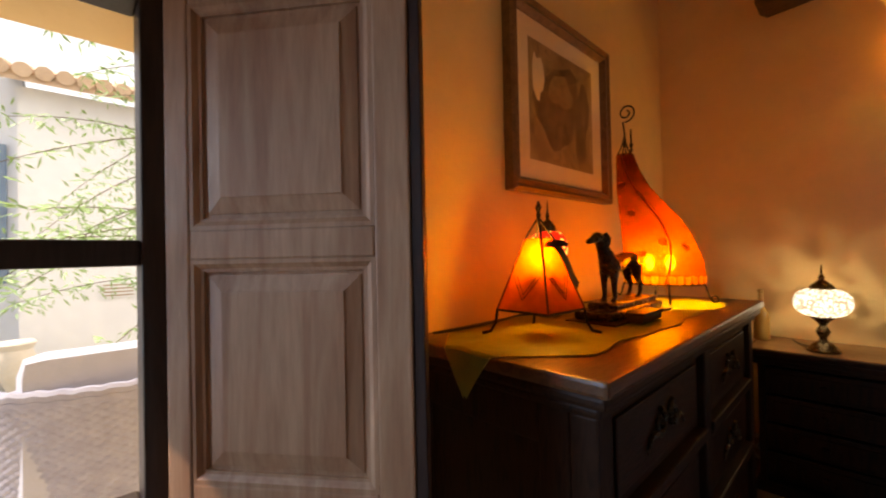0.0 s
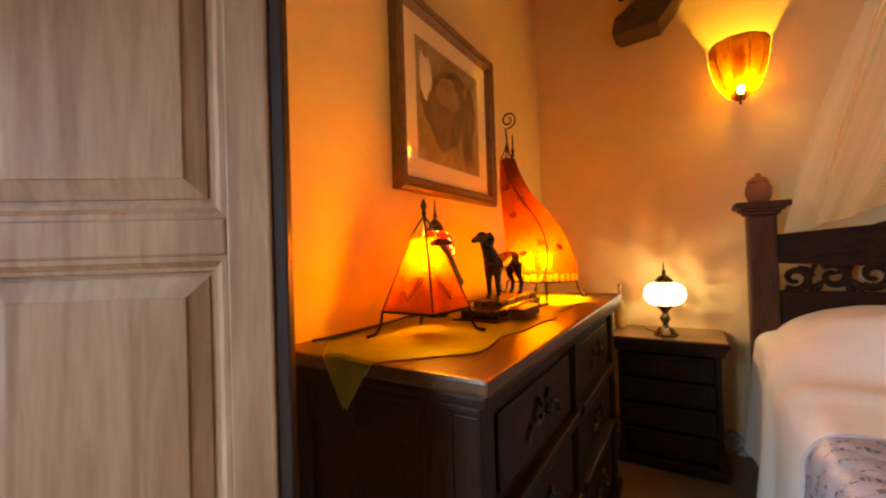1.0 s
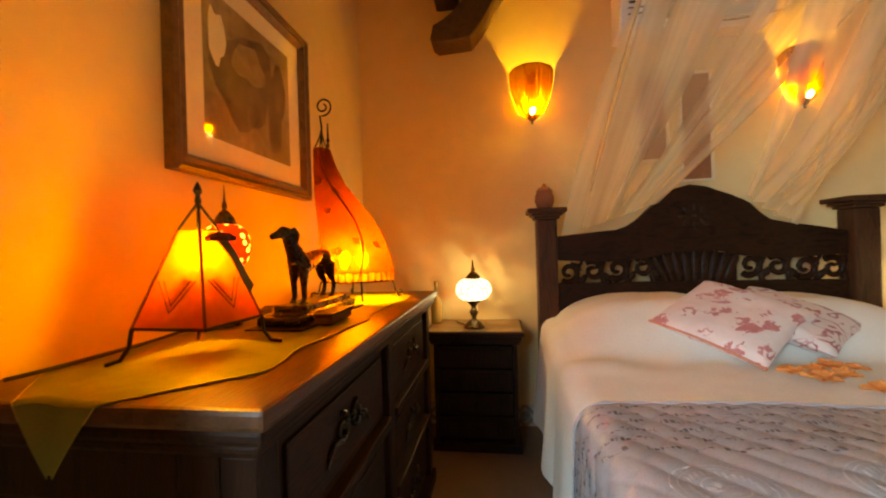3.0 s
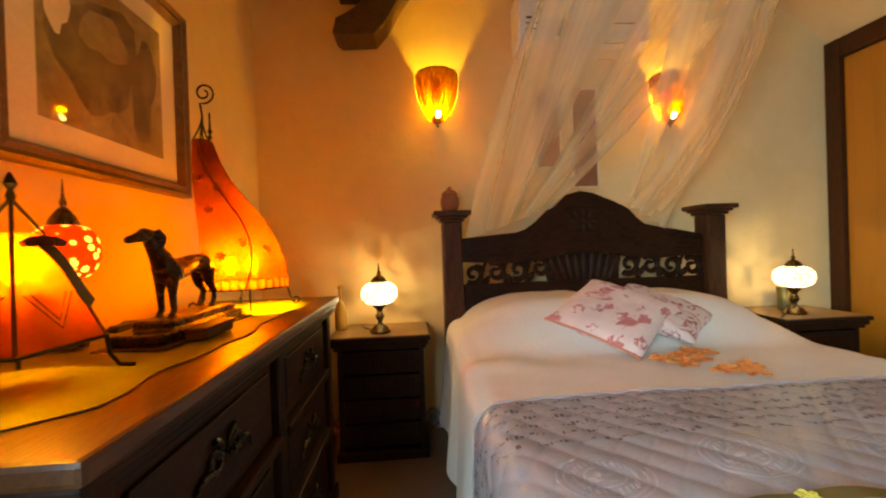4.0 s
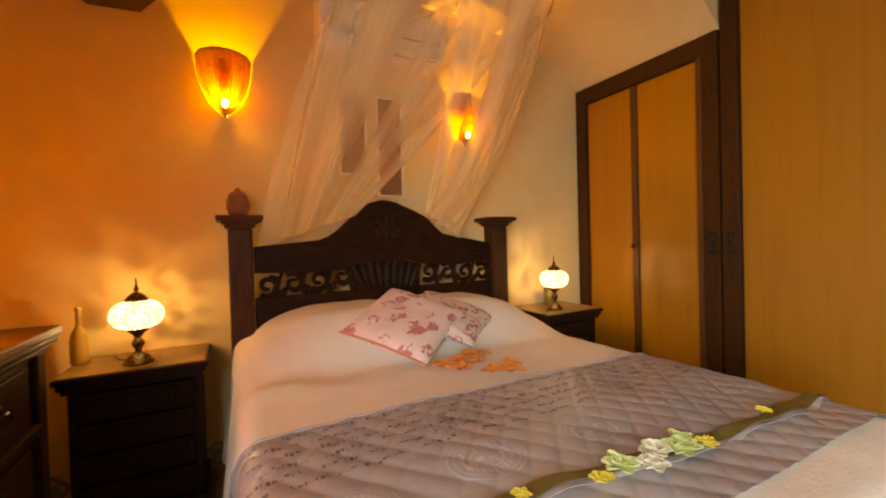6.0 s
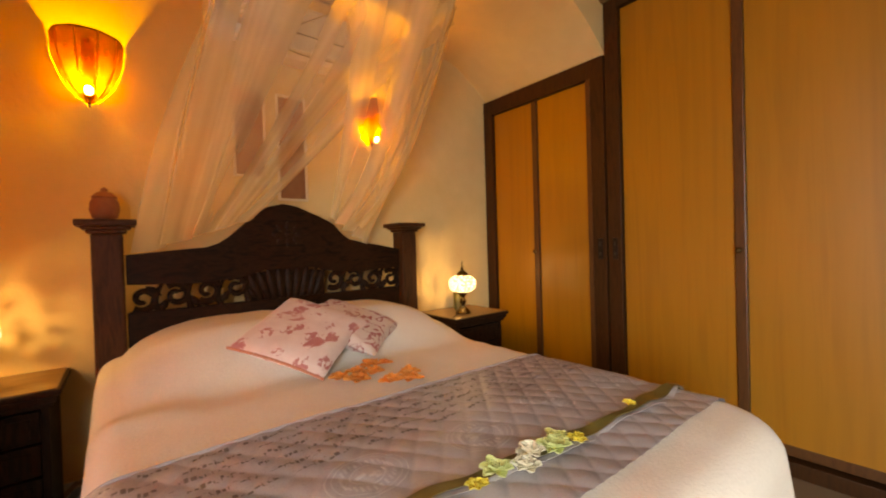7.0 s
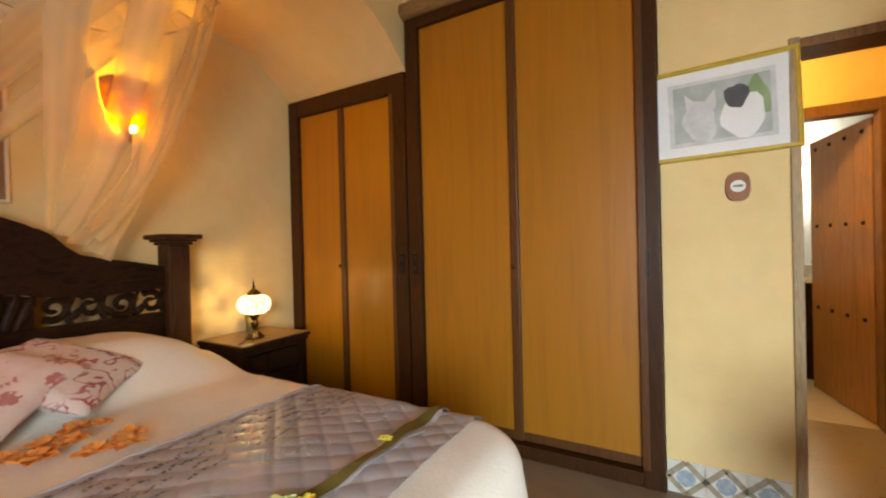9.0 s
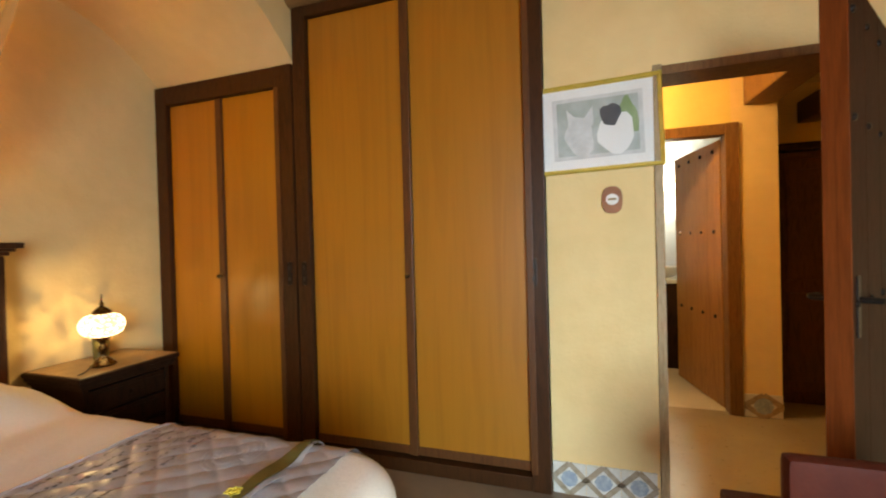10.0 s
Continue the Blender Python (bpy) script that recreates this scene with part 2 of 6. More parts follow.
M = {
    "plaster": plaster("cream_plaster", (0.77, 0.53, 0.255), (0.815, 0.587, 0.305)),
    "plaster_hall": plaster("ochre_plaster", (0.74, 0.54, 0.20), (0.80, 0.60, 0.25)),
    "white_wall": plaster("white_plaster", (0.70, 0.74, 0.78), (0.78, 0.81, 0.84)),
    # cool outdoor light put into the colour, against the warm white balance
    "outer_wall": plaster("blue_tinted_render", (0.66, 0.70, 0.76), (0.73, 0.77, 0.82)),
    "floor": plain("clay_floor", (0.16, 0.10, 0.065), (0.24, 0.16, 0.10), 3, 0.4, 40, 0.1),
    "hall_floor": plain("pale_clay_floor", (0.27, 0.19, 0.11), (0.36, 0.27, 0.16), 2, 0.35, 40, 0.1),
    "light_floor": plain("light_tile", (0.55, 0.46, 0.34), (0.65, 0.56, 0.43), 3, 0.35),
    "dark": wood("dark_wood", (0.016, 0.0060, 0.0032), (0.036, 0.0135, 0.0062), (14, 14, 2), 0.45, 0.15, spec=0.14),
    "dark_x": wood("dark_wood_long", (0.017, 0.0062, 0.0032), (0.040, 0.0145, 0.0062), (2, 14, 14), 0.45, 0.15, spec=0.14),
    "top": wood("waxed_top", (0.07, 0.025, 0.009), (0.12, 0.045, 0.017), (1.5, 12, 12), 0.36, 0.08, 6, 0.12, spec=0.3),
    "bed_wood": wood("carved_bed_wood", (0.015, 0.0052, 0.0024), (0.036, 0.0125, 0.0052), (3, 3, 12), 0.45, 0.2, spec=0.13),
    "post_wood": wood("bed_post_wood", (0.042, 0.0145, 0.006), (0.085, 0.030, 0.012), (14, 14, 2), 0.45, 0.2, spec=0.2),
    # sheen of the lamps on the nightstand tops, put into the wood colour
    "stand_top": wood("lamplit_stand_top", (0.24, 0.125, 0.05), (0.33, 0.185, 0.08), (12, 2, 12), 0.38, 0.06, 5, 0.15, spec=0.4),
    "panel": wood("wardrobe_panel", (0.35, 0.122, 0.012), (0.40, 0.143, 0.015), (7, 7, 0.35), 0.36, 0.02, 4, 0.3, 0.04, 0.5),
    "frame": wood("wardrobe_frame", (0.040, 0.0125, 0.0038), (0.064, 0.0205, 0.0062), (14, 14, 1.5), 0.4, 0.08, 6, 0.05, spec=0.2),
    "batten": wood("wardrobe_batten", (0.085, 0.026, 0.008), (0.125, 0.042, 0.013), (14, 14, 1.5), 0.38, 0.08, 6, 0.08, spec=0.35),
    "pine": wood("limed_pine", (0.29, 0.13, 0.066), (0.39, 0.20, 0.11), (7, 7, 0.7), 0.55, 0.1, 5, spec=0.3),
    "window": wood("window_wood", (0.02, 0.010, 0.008), (0.038, 0.02, 0.016), (14, 14, 1.5), 0.45, spec=0.3),
    "pale_jamb": wood("pale_jamb_wood", (0.34, 0.22, 0.12), (0.46, 0.31, 0.18), (14, 14, 1.5), 0.5, spec=0.2),
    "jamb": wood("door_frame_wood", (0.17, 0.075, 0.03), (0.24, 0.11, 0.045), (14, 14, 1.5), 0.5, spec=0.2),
    "door": wood("studded_door_wood", (0.30, 0.125, 0.04), (0.40, 0.18, 0.062), (12, 12, 0.8), 0.4, 0.08, 5, 0.1, spec=0.3),
    "door_red": wood("red_door_wood", (0.030, 0.008, 0.004), (0.052, 0.014, 0.007), (12, 12, 0.8), 0.55, 0.08, 5, spec=0.08),
    "door_edge": wood("lit_red_door_edge", (0.13, 0.026, 0.006), (0.18, 0.038, 0.009), (12, 12, 0.8), 0.55, 0.08, 5, spec=0.06),
    "beam": wood("beam_wood", (0.055, 0.028, 0.015), (0.10, 0.05, 0.026), (4, 4, 4), 0.6, 0.3),
    "log": wood("round_beam", (0.26, 0.13, 0.05), (0.36, 0.19, 0.08), (1.5, 12, 12), 0.55, 0.2),
    "iron": plain("dark_iron", (0.02, 0.016, 0.014), (0.04, 0.03, 0.025), 20, 0.45, 90, 0.2, 0.8),
    "bronze": plain("dark_bronze", (0.025, 0.018, 0.012), (0.06, 0.042, 0.026), 18, 0.3, 70, 0.2, 0.7),
    "brass": plain("old_brass", (0.12, 0.085, 0.045), (0.20, 0.145, 0.08), 25, 0.28, 90, 0.1, 1.0),
    "cover": plain("cream_cotton", (0.82, 0.755, 0.655), (0.86, 0.805, 0.72), 3, 0.85, 110, 0.45, 0, 0.08, 0.003),
    "runner": plain("grey_satin", (0.36, 0.325, 0.33), (0.44, 0.40, 0.405), 5, 0.33, 300, 0.15, 0, 0.15, 0.001),
    "ink": plain("dark_ink", (0.13, 0.105, 0.10), (0.17, 0.14, 0.13), 20, 0.7),
    "silver": plain("silver_print", (0.44, 0.41, 0.41), (0.55, 0.52, 0.52), 40, 0.4),
    "ribbon": plain("olive_ribbon", (0.10, 0.075, 0.022), (0.17, 0.13, 0.04), 12, 0.38, 200, 0.15),
    "cushion_a": fabric_print("blossom_cotton", ((0.72, 0.50, 0.44), (0.78, 0.60, 0.54)), ((0.50, 0.10, 0.10), (0.60, 0.24, 0.21)), 13.0, 0.38),
    "cushion_b": fabric_print("branch_cotton", ((0.66, 0.50, 0.44), (0.72, 0.58, 0.52)), ((0.36, 0.04, 0.05), (0.5, 0.12, 0.12)), 13, 0.5, True),
    "piping": plain("coral_piping", (0.62, 0.20, 0.12), (0.7, 0.26, 0.16), 20, 0.8),
    "petal": plain("orange_petals", (0.80, 0.24, 0.06), (0.86, 0.36, 0.12), 30, 0.7, 120),
    "petal_green": plain("green_petals", (0.50, 0.58, 0.20), (0.66, 0.72, 0.36), 30, 0.7, 120),
    "petal_cream": plain("cream_petals", (0.70, 0.66, 0.46), (0.78, 0.74, 0.58), 30, 0.7, 120),
    "petal_yellow": plain("yellow_petals", (0.72, 0.55, 0.06), (0.80, 0.66, 0.14), 30, 0.7, 120),
    "hem_gold": plain("gold_hem", (0.30, 0.20, 0.04), (0.42, 0.30, 0.07), 20, 0.6),
    "cloth": plain("green_gold_cloth", (0.13, 0.125, 0.018), (0.25, 0.235, 0.036), 5, 0.6, 180, 0.25),
    "leather": parchment("orange_leather", (0.17, 0.030, 0.0036), (0.235, 0.048, 0.006), 0.30),
    "leather_yellow": parchment("amber_leather", (0.60, 0.165, 0.020), (0.76, 0.23, 0.030), 0.22),
    "leather_red": parchment("red_leather", (0.050, 0.0088, 0.0012), (0.080, 0.0165, 0.0022), 0.28),
    "henna": plain("henna_ink", (0.10, 0.015, 0.01), (0.16, 0.03, 0.015), 30, 0.7),
    "lace": parchment("cream_lace", (0.80, 0.56, 0.30), (0.9, 0.68, 0.42), 0.05),
    "bulb": glowing("lit_bulb", (1.0, 0.74, 0.32), 11),
    "globe": glowing("mosaic_globe", (1.0, 0.90, 0.72), NIGHT_E, (74, [(0.0, (1.0, 0.93, 0.76)), (0.40, (0.9, 0.80, 0.62)), (0.55, (0.26, 0.21, 0.15))]), 0.5),
    "globe_red": glowing("red_mosaic_globe", (0.9, 0.1, 0.03), 1.5, (46, [(0.0, (1.0, 0.45, 0.08)), (0.34, (1.0, 0.38, 0.06)), (0.42, (0.5, 0.015, 0.006)), (0.7, (0.35, 0.01, 0.004))])),
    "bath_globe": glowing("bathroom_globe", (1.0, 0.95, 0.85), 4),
    "net": netting("white_netting"),
    "glass": glass("clear_glass"),
    "terracotta": plain("terracotta", (0.28, 0.10, 0.05), (0.38, 0.15, 0.08), 14, 0.75, 80, 0.3),
    "white_plastic": plain("white_plastic", (0.72, 0.70, 0.66), (0.78, 0.76, 0.72), 4, 0.35, 60, 0.02),
    "wire": plain("dull_wire", (0.22, 0.17, 0.12), (0.30, 0.24, 0.17), 20, 0.5, 60, 0.05, 0.5),
    "olive_glass": plain("olive_glass", (0.34, 0.19, 0.05), (0.42, 0.25, 0.08), 10, 0.18, 60, 0.02),
    "black": plain("black_rubber", (0.012, 0.012, 0.012), (0.025, 0.024, 0.022), 20, 0.5),
    "gilt": plain("gilt_frame", (0.66, 0.45, 0.09), (0.78, 0.55, 0.14), 20, 0.38, 80, 0.15, 0.35),
    "bronze_frame": wood("bronzed_frame", (0.12, 0.06, 0.025), (0.19, 0.10, 0.045), (6, 6, 6), 0.35, 0.1, 6, 0.2),
    "mat_board": plain("cream_board", (0.80, 0.66, 0.46), (0.86, 0.72, 0.53), 3, 0.8, 120, 0.05),
    "white_board": plain("white_board", (0.74, 0.74, 0.72), (0.80, 0.80, 0.78), 3, 0.8, 120, 0.05),
    "sepia": plain("sepia_print", (0.26, 0.17, 0.08), (0.50, 0.35, 0.18), 7, 0.7, 40, 0.05, 0, 0.4),
    "sepia_dark": plain("sepia_dark_print", (0.10, 0.058, 0.030), (0.30, 0.19, 0.10), 9, 0.7, 40, 0.05, 0, 0.4),
    "green_print": plain("grey_green_print", (0.28, 0.33, 0.28), (0.50, 0.54, 0.53), 6, 0.7, 40, 0.05),
    "green_wash": plain("green_wash", (0.16, 0.26, 0.10), (0.28, 0.38, 0.20), 9, 0.7, 40, 0.05),
    "charcoal": plain("charcoal_print", (0.05, 0.05, 0.055), (0.11, 0.11, 0.12), 14, 0.8, 60, 0.05),
    "icon": plain("icon_print", (0.30, 0.12, 0.055), (0.42, 0.19, 0.09), 8, 0.6, 40, 0.05),
    "grey_print": plain("pale_grey_print", (0.50, 0.51, 0.50), (0.66, 0.67, 0.66), 14, 0.7, 40, 0.05),
    "tile_white": plain("white_glaze", (0.62, 0.60, 0.55), (0.70, 0.68, 0.63), 8, 0.25, 50, 0.05),
    "tile_tan": plain("tan_glaze", (0.30, 0.23, 0.16), (0.42, 0.33, 0.24), 14, 0.3, 50, 0.05),
    "tile_blue": plain("blue_glaze", (0.20, 0.28, 0.36), (0.42, 0.48, 0.52), 30, 0.25, 50, 0.05),
    "leather_chair": plain("red_brown_leather", (0.055, 0.0085, 0.005), (0.085, 0.015, 0.008), 8, 0.6, 90, 0.2),
    # wicker and canvas carry the blue cast of daylight in their colour
    "wicker": plain("blue_tinted_wicker", (0.30, 0.31, 0.42), (0.40, 0.41, 0.53), 20, 0.7, 90, 0.3),
    "canvas": plain("blue_tinted_canvas", (0.42, 0.45, 0.58), (0.50, 0.53, 0.66), 6, 0.85, 150, 0.2),
    "ground": plain("dry_grass_ground", (0.28, 0.26, 0.21), (0.38, 0.35, 0.28), 2.0, 0.95, 25, 0.6, 0, 0.35, 0.03),
    "stone": plain("pale_flagstone", (0.55, 0.52, 0.47), (0.68, 0.65, 0.60), 3, 0.8, 30, 0.3),
    "blue_wood": plain("blue_paint", (0.16, 0.24, 0.34), (0.22, 0.31, 0.42), 6, 0.6, 60, 0.1),
    "roof": plain("clay_roof_tile", (0.50, 0.36, 0.26), (0.62, 0.48, 0.36), 6, 0.85, 40, 0.3),
    "leaf": plain("young_leaf", (0.20, 0.36, 0.12), (0.30, 0.46, 0.19), 9, 0.6, 60, 0.1),
    "bark": plain("grey_bark", (0.10, 0.075, 0.055), (0.16, 0.125, 0.095), 12, 0.9, 50, 0.5),
}
for key in ("leather_chair", "petal", "petal_green", "petal_cream"):
    M[key].node_tree.nodes["Principled BSDF"].inputs["Specular IOR Level"].default_value = 0.1
M["leaf"].node_tree.nodes["Principled BSDF"].inputs["Transmission Weight"].default_value = 0.0

# ---- building helpers ----


def thing(name, base, label, category, group="", kind="", m=None):
    ob = new(name)
    ob.empty_display_size = 0.05
    ob.matrix_world = m if m is not None else Matrix.Translation(base)
    return tagged(ob, label, category, group, kind)


def part(name, bm, material, parent=None, label="", smooth=False, local=False):
    """Links a bmesh, built in world places, as one mesh under a thing or a part."""
    me = bpy.data.meshes.new(name)
    root = parent
    while root is not None and root.parent is not None:
        root = root.parent
    if root is not None and not local:
        bm.transform(root.matrix_basis.inverted())
    bmesh.ops.recalc_face_normals(bm, faces=bm.faces)
    if smooth:
        for f in bm.faces:
            f.smooth = True
    bm.to_mesh(me)
    bm.free()
    me.materials.append(M[material] if isinstance(material, str) else material)
    if smooth:
        me.set_sharp_from_angle(angle=radians(42))
    ob = new(name, me)
    ob.parent = parent
    return tagged(ob, label)


def structure(name, bm, material, label, category, smooth=False):
    ob = part(name, bm, material, None, smooth=smooth)
    return tagged(ob, label, category, kind="structure")


def box(bm, x0, x1, y0, y1, z0, z1, bevel=0.0, m=None):
    r = bmesh.ops.create_cube(bm, size=1)
    vs = r["verts"]
    for v in vs:
        v.co = Vector(((x0 + x1) / 2 + v.co.x * (x1 - x0), (y0 + y1) / 2 + v.co.y * (y1 - y0), (z0 + z1) / 2 + v.co.z * (z1 - z0)))
    if bevel:
        es = list({e for v in vs for e in v.link_edges})
        r = bmesh.ops.bevel(bm, geom=es, offset=bevel, segments=2, profile=0.6, affect="EDGES")
        vs = list({v for f in r["faces"] for v in f.verts} | {v for v in vs if v.is_valid})
    if m is not None:
        for v in vs:
            v.co = m @ v.co
    return vs


def boxes(*args, bevel=0.0, m=None):
    bm = bmesh.new()
    for a in args:
        box(bm, *a, bevel=bevel, m=m)
    return bm


def lathe(profile, centre=(0, 0, 0), n=24, scale=(1, 1), bm=None, lobes=0, depth=0.0):
    bm = bm or bmesh.new()
    rings = []
    for r, z in profile:
        ring = []
        for k in range(n):
            a = 2 * math.pi * k / n
            q = r * (1 + depth * math.cos(lobes * a))
            ring.append(bm.verts.new((centre[0] + q * math.cos(a) * scale[0], centre[1] + q * math.sin(a) * scale[1], centre[2] + z)))
        rings.append(ring)
    for a, b in zip(rings, rings[1:]):
        for k in range(n):
            bm.faces.new((a[k], a[(k + 1) % n], b[(k + 1) % n], b[k]))
    if profile[0][0] > 0.002:
        bm.faces.new(rings[0][::-1])
    if profile[-1][0] > 0.002:
        bm.faces.new(rings[-1])
    return bm


def tube(points, radius, bm=None, n=8, taper=None):
    bm = bm or bmesh.new()
    pts = [Vector(p) for p in points]
    rings, up = [], Vector((0.13, 0.27, 0.95)).normalized()
    for k, p in enumerate(pts):
        d = (pts[min(k + 1, len(pts) - 1)] - pts[max(k - 1, 0)]).normalized()
        a = d.cross(up)
        a = a.normalized() if a.length > 1e-3 else d.orthogonal().normalized()
        b = d.cross(a)
        r = radius if taper is None else radius + (taper - radius) * k / (len(pts) - 1)
        rings.append([bm.verts.new(p + r * (math.cos(t) * a + math.sin(t) * b)) for t in (2 * math.pi * i / n for i in range(n))])
    for a, b in zip(rings, rings[1:]):
        for k in range(n):
            bm.faces.new((a[k], a[(k + 1) % n], b[(k + 1) % n], b[k]))
    bm.faces.new(rings[0][::-1])
    bm.faces.new(rings[-1])
    return bm


def prism(pts, axis, a0, a1, bm=None, bevel=0.0):
    """A polygon pulled along an axis: x takes (y, z) points, y takes (x, z), z takes (x, y)."""
    bm = bm or bmesh.new()
    put = {"x": lambda p, a: (a, p[0], p[1]), "y": lambda p, a: (p[0], a, p[1]), "z": lambda p, a: (p[0], p[1], a)}[axis]
    lo, hi = [bm.verts.new(put(p, a0)) for p in pts], [bm.verts.new(put(p, a1)) for p in pts]
    bm.faces.new(lo[::-1])
    bm.faces.new(hi)
    for k in range(len(pts)):
        j = (k + 1) % len(pts)
        bm.faces.new((lo[k], lo[j], hi[j], hi[k]))
    if bevel:
        es = [e for e in bm.edges if (e.verts[0] in lo and e.verts[1] in lo) or (e.verts[0] in hi and e.verts[1] in hi)]
        bmesh.ops.bevel(bm, geom=es, offset=bevel, segments=2, profile=0.6, affect="EDGES")
    return bm


def sheet(f, nu, nv, bm=None, thick=0.0):
    """A grid of points f(u, v), u and v from 0 to 1; thick: its back, that far behind."""
    bm = bm or bmesh.new()
    g = [[bm.verts.new(f(i / nu, j / nv)) for j in range(nv + 1)] for i in range(nu + 1)]
    fs = [bm.faces.new((g[i][j], g[i + 1][j], g[i + 1][j + 1], g[i][j + 1])) for i in range(nu) for j in range(nv)]
    if thick:
        bmesh.ops.recalc_face_normals(bm, faces=fs)
        bmesh.ops.solidify(bm, geom=fs, thickness=thick)
    return bm


def spiral(centre, r0, r1, turns, plane, n=26, start=0.0):
    c = Vector(centre)
    out = []
    for k in range(n + 1):
        a = start + turns * 2 * math.pi * k / n
        r = r0 + (r1 - r0) * k / n
        u, v = r * math.cos(a), r * math.sin(a)
        out.append(c + (Vector((u, 0, v)) if plane == "xz" else Vector((0, u, v)) if plane == "yz" else Vector((u, v, 0))))
    return out


def bez(p0, p1, p2, n=12):
    p0, p1, p2 = Vector(p0), Vector(p1), Vector(p2)
    return [(1 - t) ** 2 * p0 + 2 * t * (1 - t) * p1 + t * t * p2 for t in (k / n for k in range(n + 1))]


# ---- the room ----
HX, NY, SY, WX = 3.52, 1.81, -1.98, -1.5
structure("floor", boxes((WX, HX, SY, NY, -0.1, 0)), "floor", "smooth brown clay floor of the bedroom", "floor")
structure("wall_east", boxes((HX, HX + 0.3, SY - 0.9, NY + 0.35, -0.1, 3.4)), "plaster", "cream plastered wall behind the bed", "wall")
structure("wall_west", boxes((WX - 0.25, WX, SY - 0.3, NY + 0.35, -0.1, 3.4)), "plaster", "plain cream plastered wall", "wall")
# the window wall; its opening is enlarged out of view for the daylight lamp
X0, X1, Z0, Z1 = -0.95, 0.905, 0.68, 1.66
structure("wall_north", boxes((WX, X0, NY, NY + 0.35, -0.1, 3.4), (X1, HX, NY, NY + 0.35, -0.1, 3.4), (X0, X1, NY, NY + 0.07, -0.1, Z0),
                              (0.285, X1, NY, NY + 0.35, Z1, 3.4), (X0, 0.285, NY, NY + 0.35, 2.2, 3.4)), "plaster", "cream plastered wall with a small window", "wall")
# the wardrobe wall, with niches for the wardrobes and the doorway
DX0, DX1, DZ = -0.50, 0.36, 2.055
structure("wall_south", boxes((WX, DX0, SY - 0.16, SY, -0.1, 3.4), (DX1, 0.885, SY - 0.16, SY, -0.1, 3.4), (DX0, DX1, SY - 0.16, SY, DZ, 3.4),
                              (0.885, 2.37, SY - 0.16, SY, 2.76, 3.4), (2.37, HX, SY - 0.16, SY, 2.43, 3.4),
                              (0.885, HX, SY - 0.75, SY - 0.65, -0.1, 3.4), (0.80, 0.884, SY - 0.65, SY - 0.161, -0.1, 3.4), (HX, HX + 0.1, SY - 0.75, SY - 0.16, -0.1, 3.4)), "plaster", "cream plastered wall round wardrobes and doorway", "wall")
# ceiling: a lower part with a coved edge over the bed, a higher one before it
cove = [(SY, 2.43), (-1.86, 2.53), (-1.74, 2.61), (-1.62, 2.675), (-1.50, 2.71), (-1.3, 2.74), (NY, 2.98), (NY, 3.4), (SY, 3.4)]
structure("ceiling", prism(cove, "x", 2.39, HX), "plaster", "cream plastered ceiling with a coved edge", "ceiling", True)
structure("ceiling_upper", boxes((WX, 2.39, SY, NY, 3.25, 3.4)), "plaster", "higher cream plastered ceiling", "ceiling")

# ---- window, shutter ----
win = thing("window_1", (0.28, NY, Z0), "dark-framed casement window looking on the garden", "window", kind="structure")
bm = boxes((X0, X0 + 0.045, NY - 0.02, NY + 0.05, Z0, 2.2), (X1 - 0.045, X1, NY - 0.02, NY + 0.05, Z0, Z1),
           (X0 + 0.045, X1 - 0.045, NY - 0.02, NY + 0.05, Z0, Z0 + 0.05), (0.285, X1 - 0.045, NY - 0.02, NY + 0.05, Z1 - 0.06, Z1), (X0 + 0.045, 0.22, NY - 0.02, NY + 0.05, 2.15, 2.2), bevel=0.005)
wf = part("window_frame", bm, "window", win)
part("mullion", boxes((0.22, 0.285, NY - 0.022, NY + 0.05, Z0 + 0.05, 2.2), bevel=0.005), "window", win)
for a, b in ((0.285, X1 - 0.045),):
    part("glazing_bar", boxes((a, b, NY - 0.015, NY + 0.045, 1.14, 1.185), bevel=0.004), "window", win)
    for c, d in ((Z0 + 0.05, 1.14), (1.185, Z1 - 0.06)):
        p = part("pane", sheet(lambda u, v: Vector((a + (b - a) * u, NY + 0.014, c + (d - c) * v)), 1, 1), "glass", win)
        p.visible_shadow = False
part("window_sill", boxes((X0 - 0.05, X1 - 0.005, NY + 0.052, NY + 0.095, Z0 - 0.03, Z0 - 0.002), bevel=0.006), "stone", win, "pale stone outer sill")


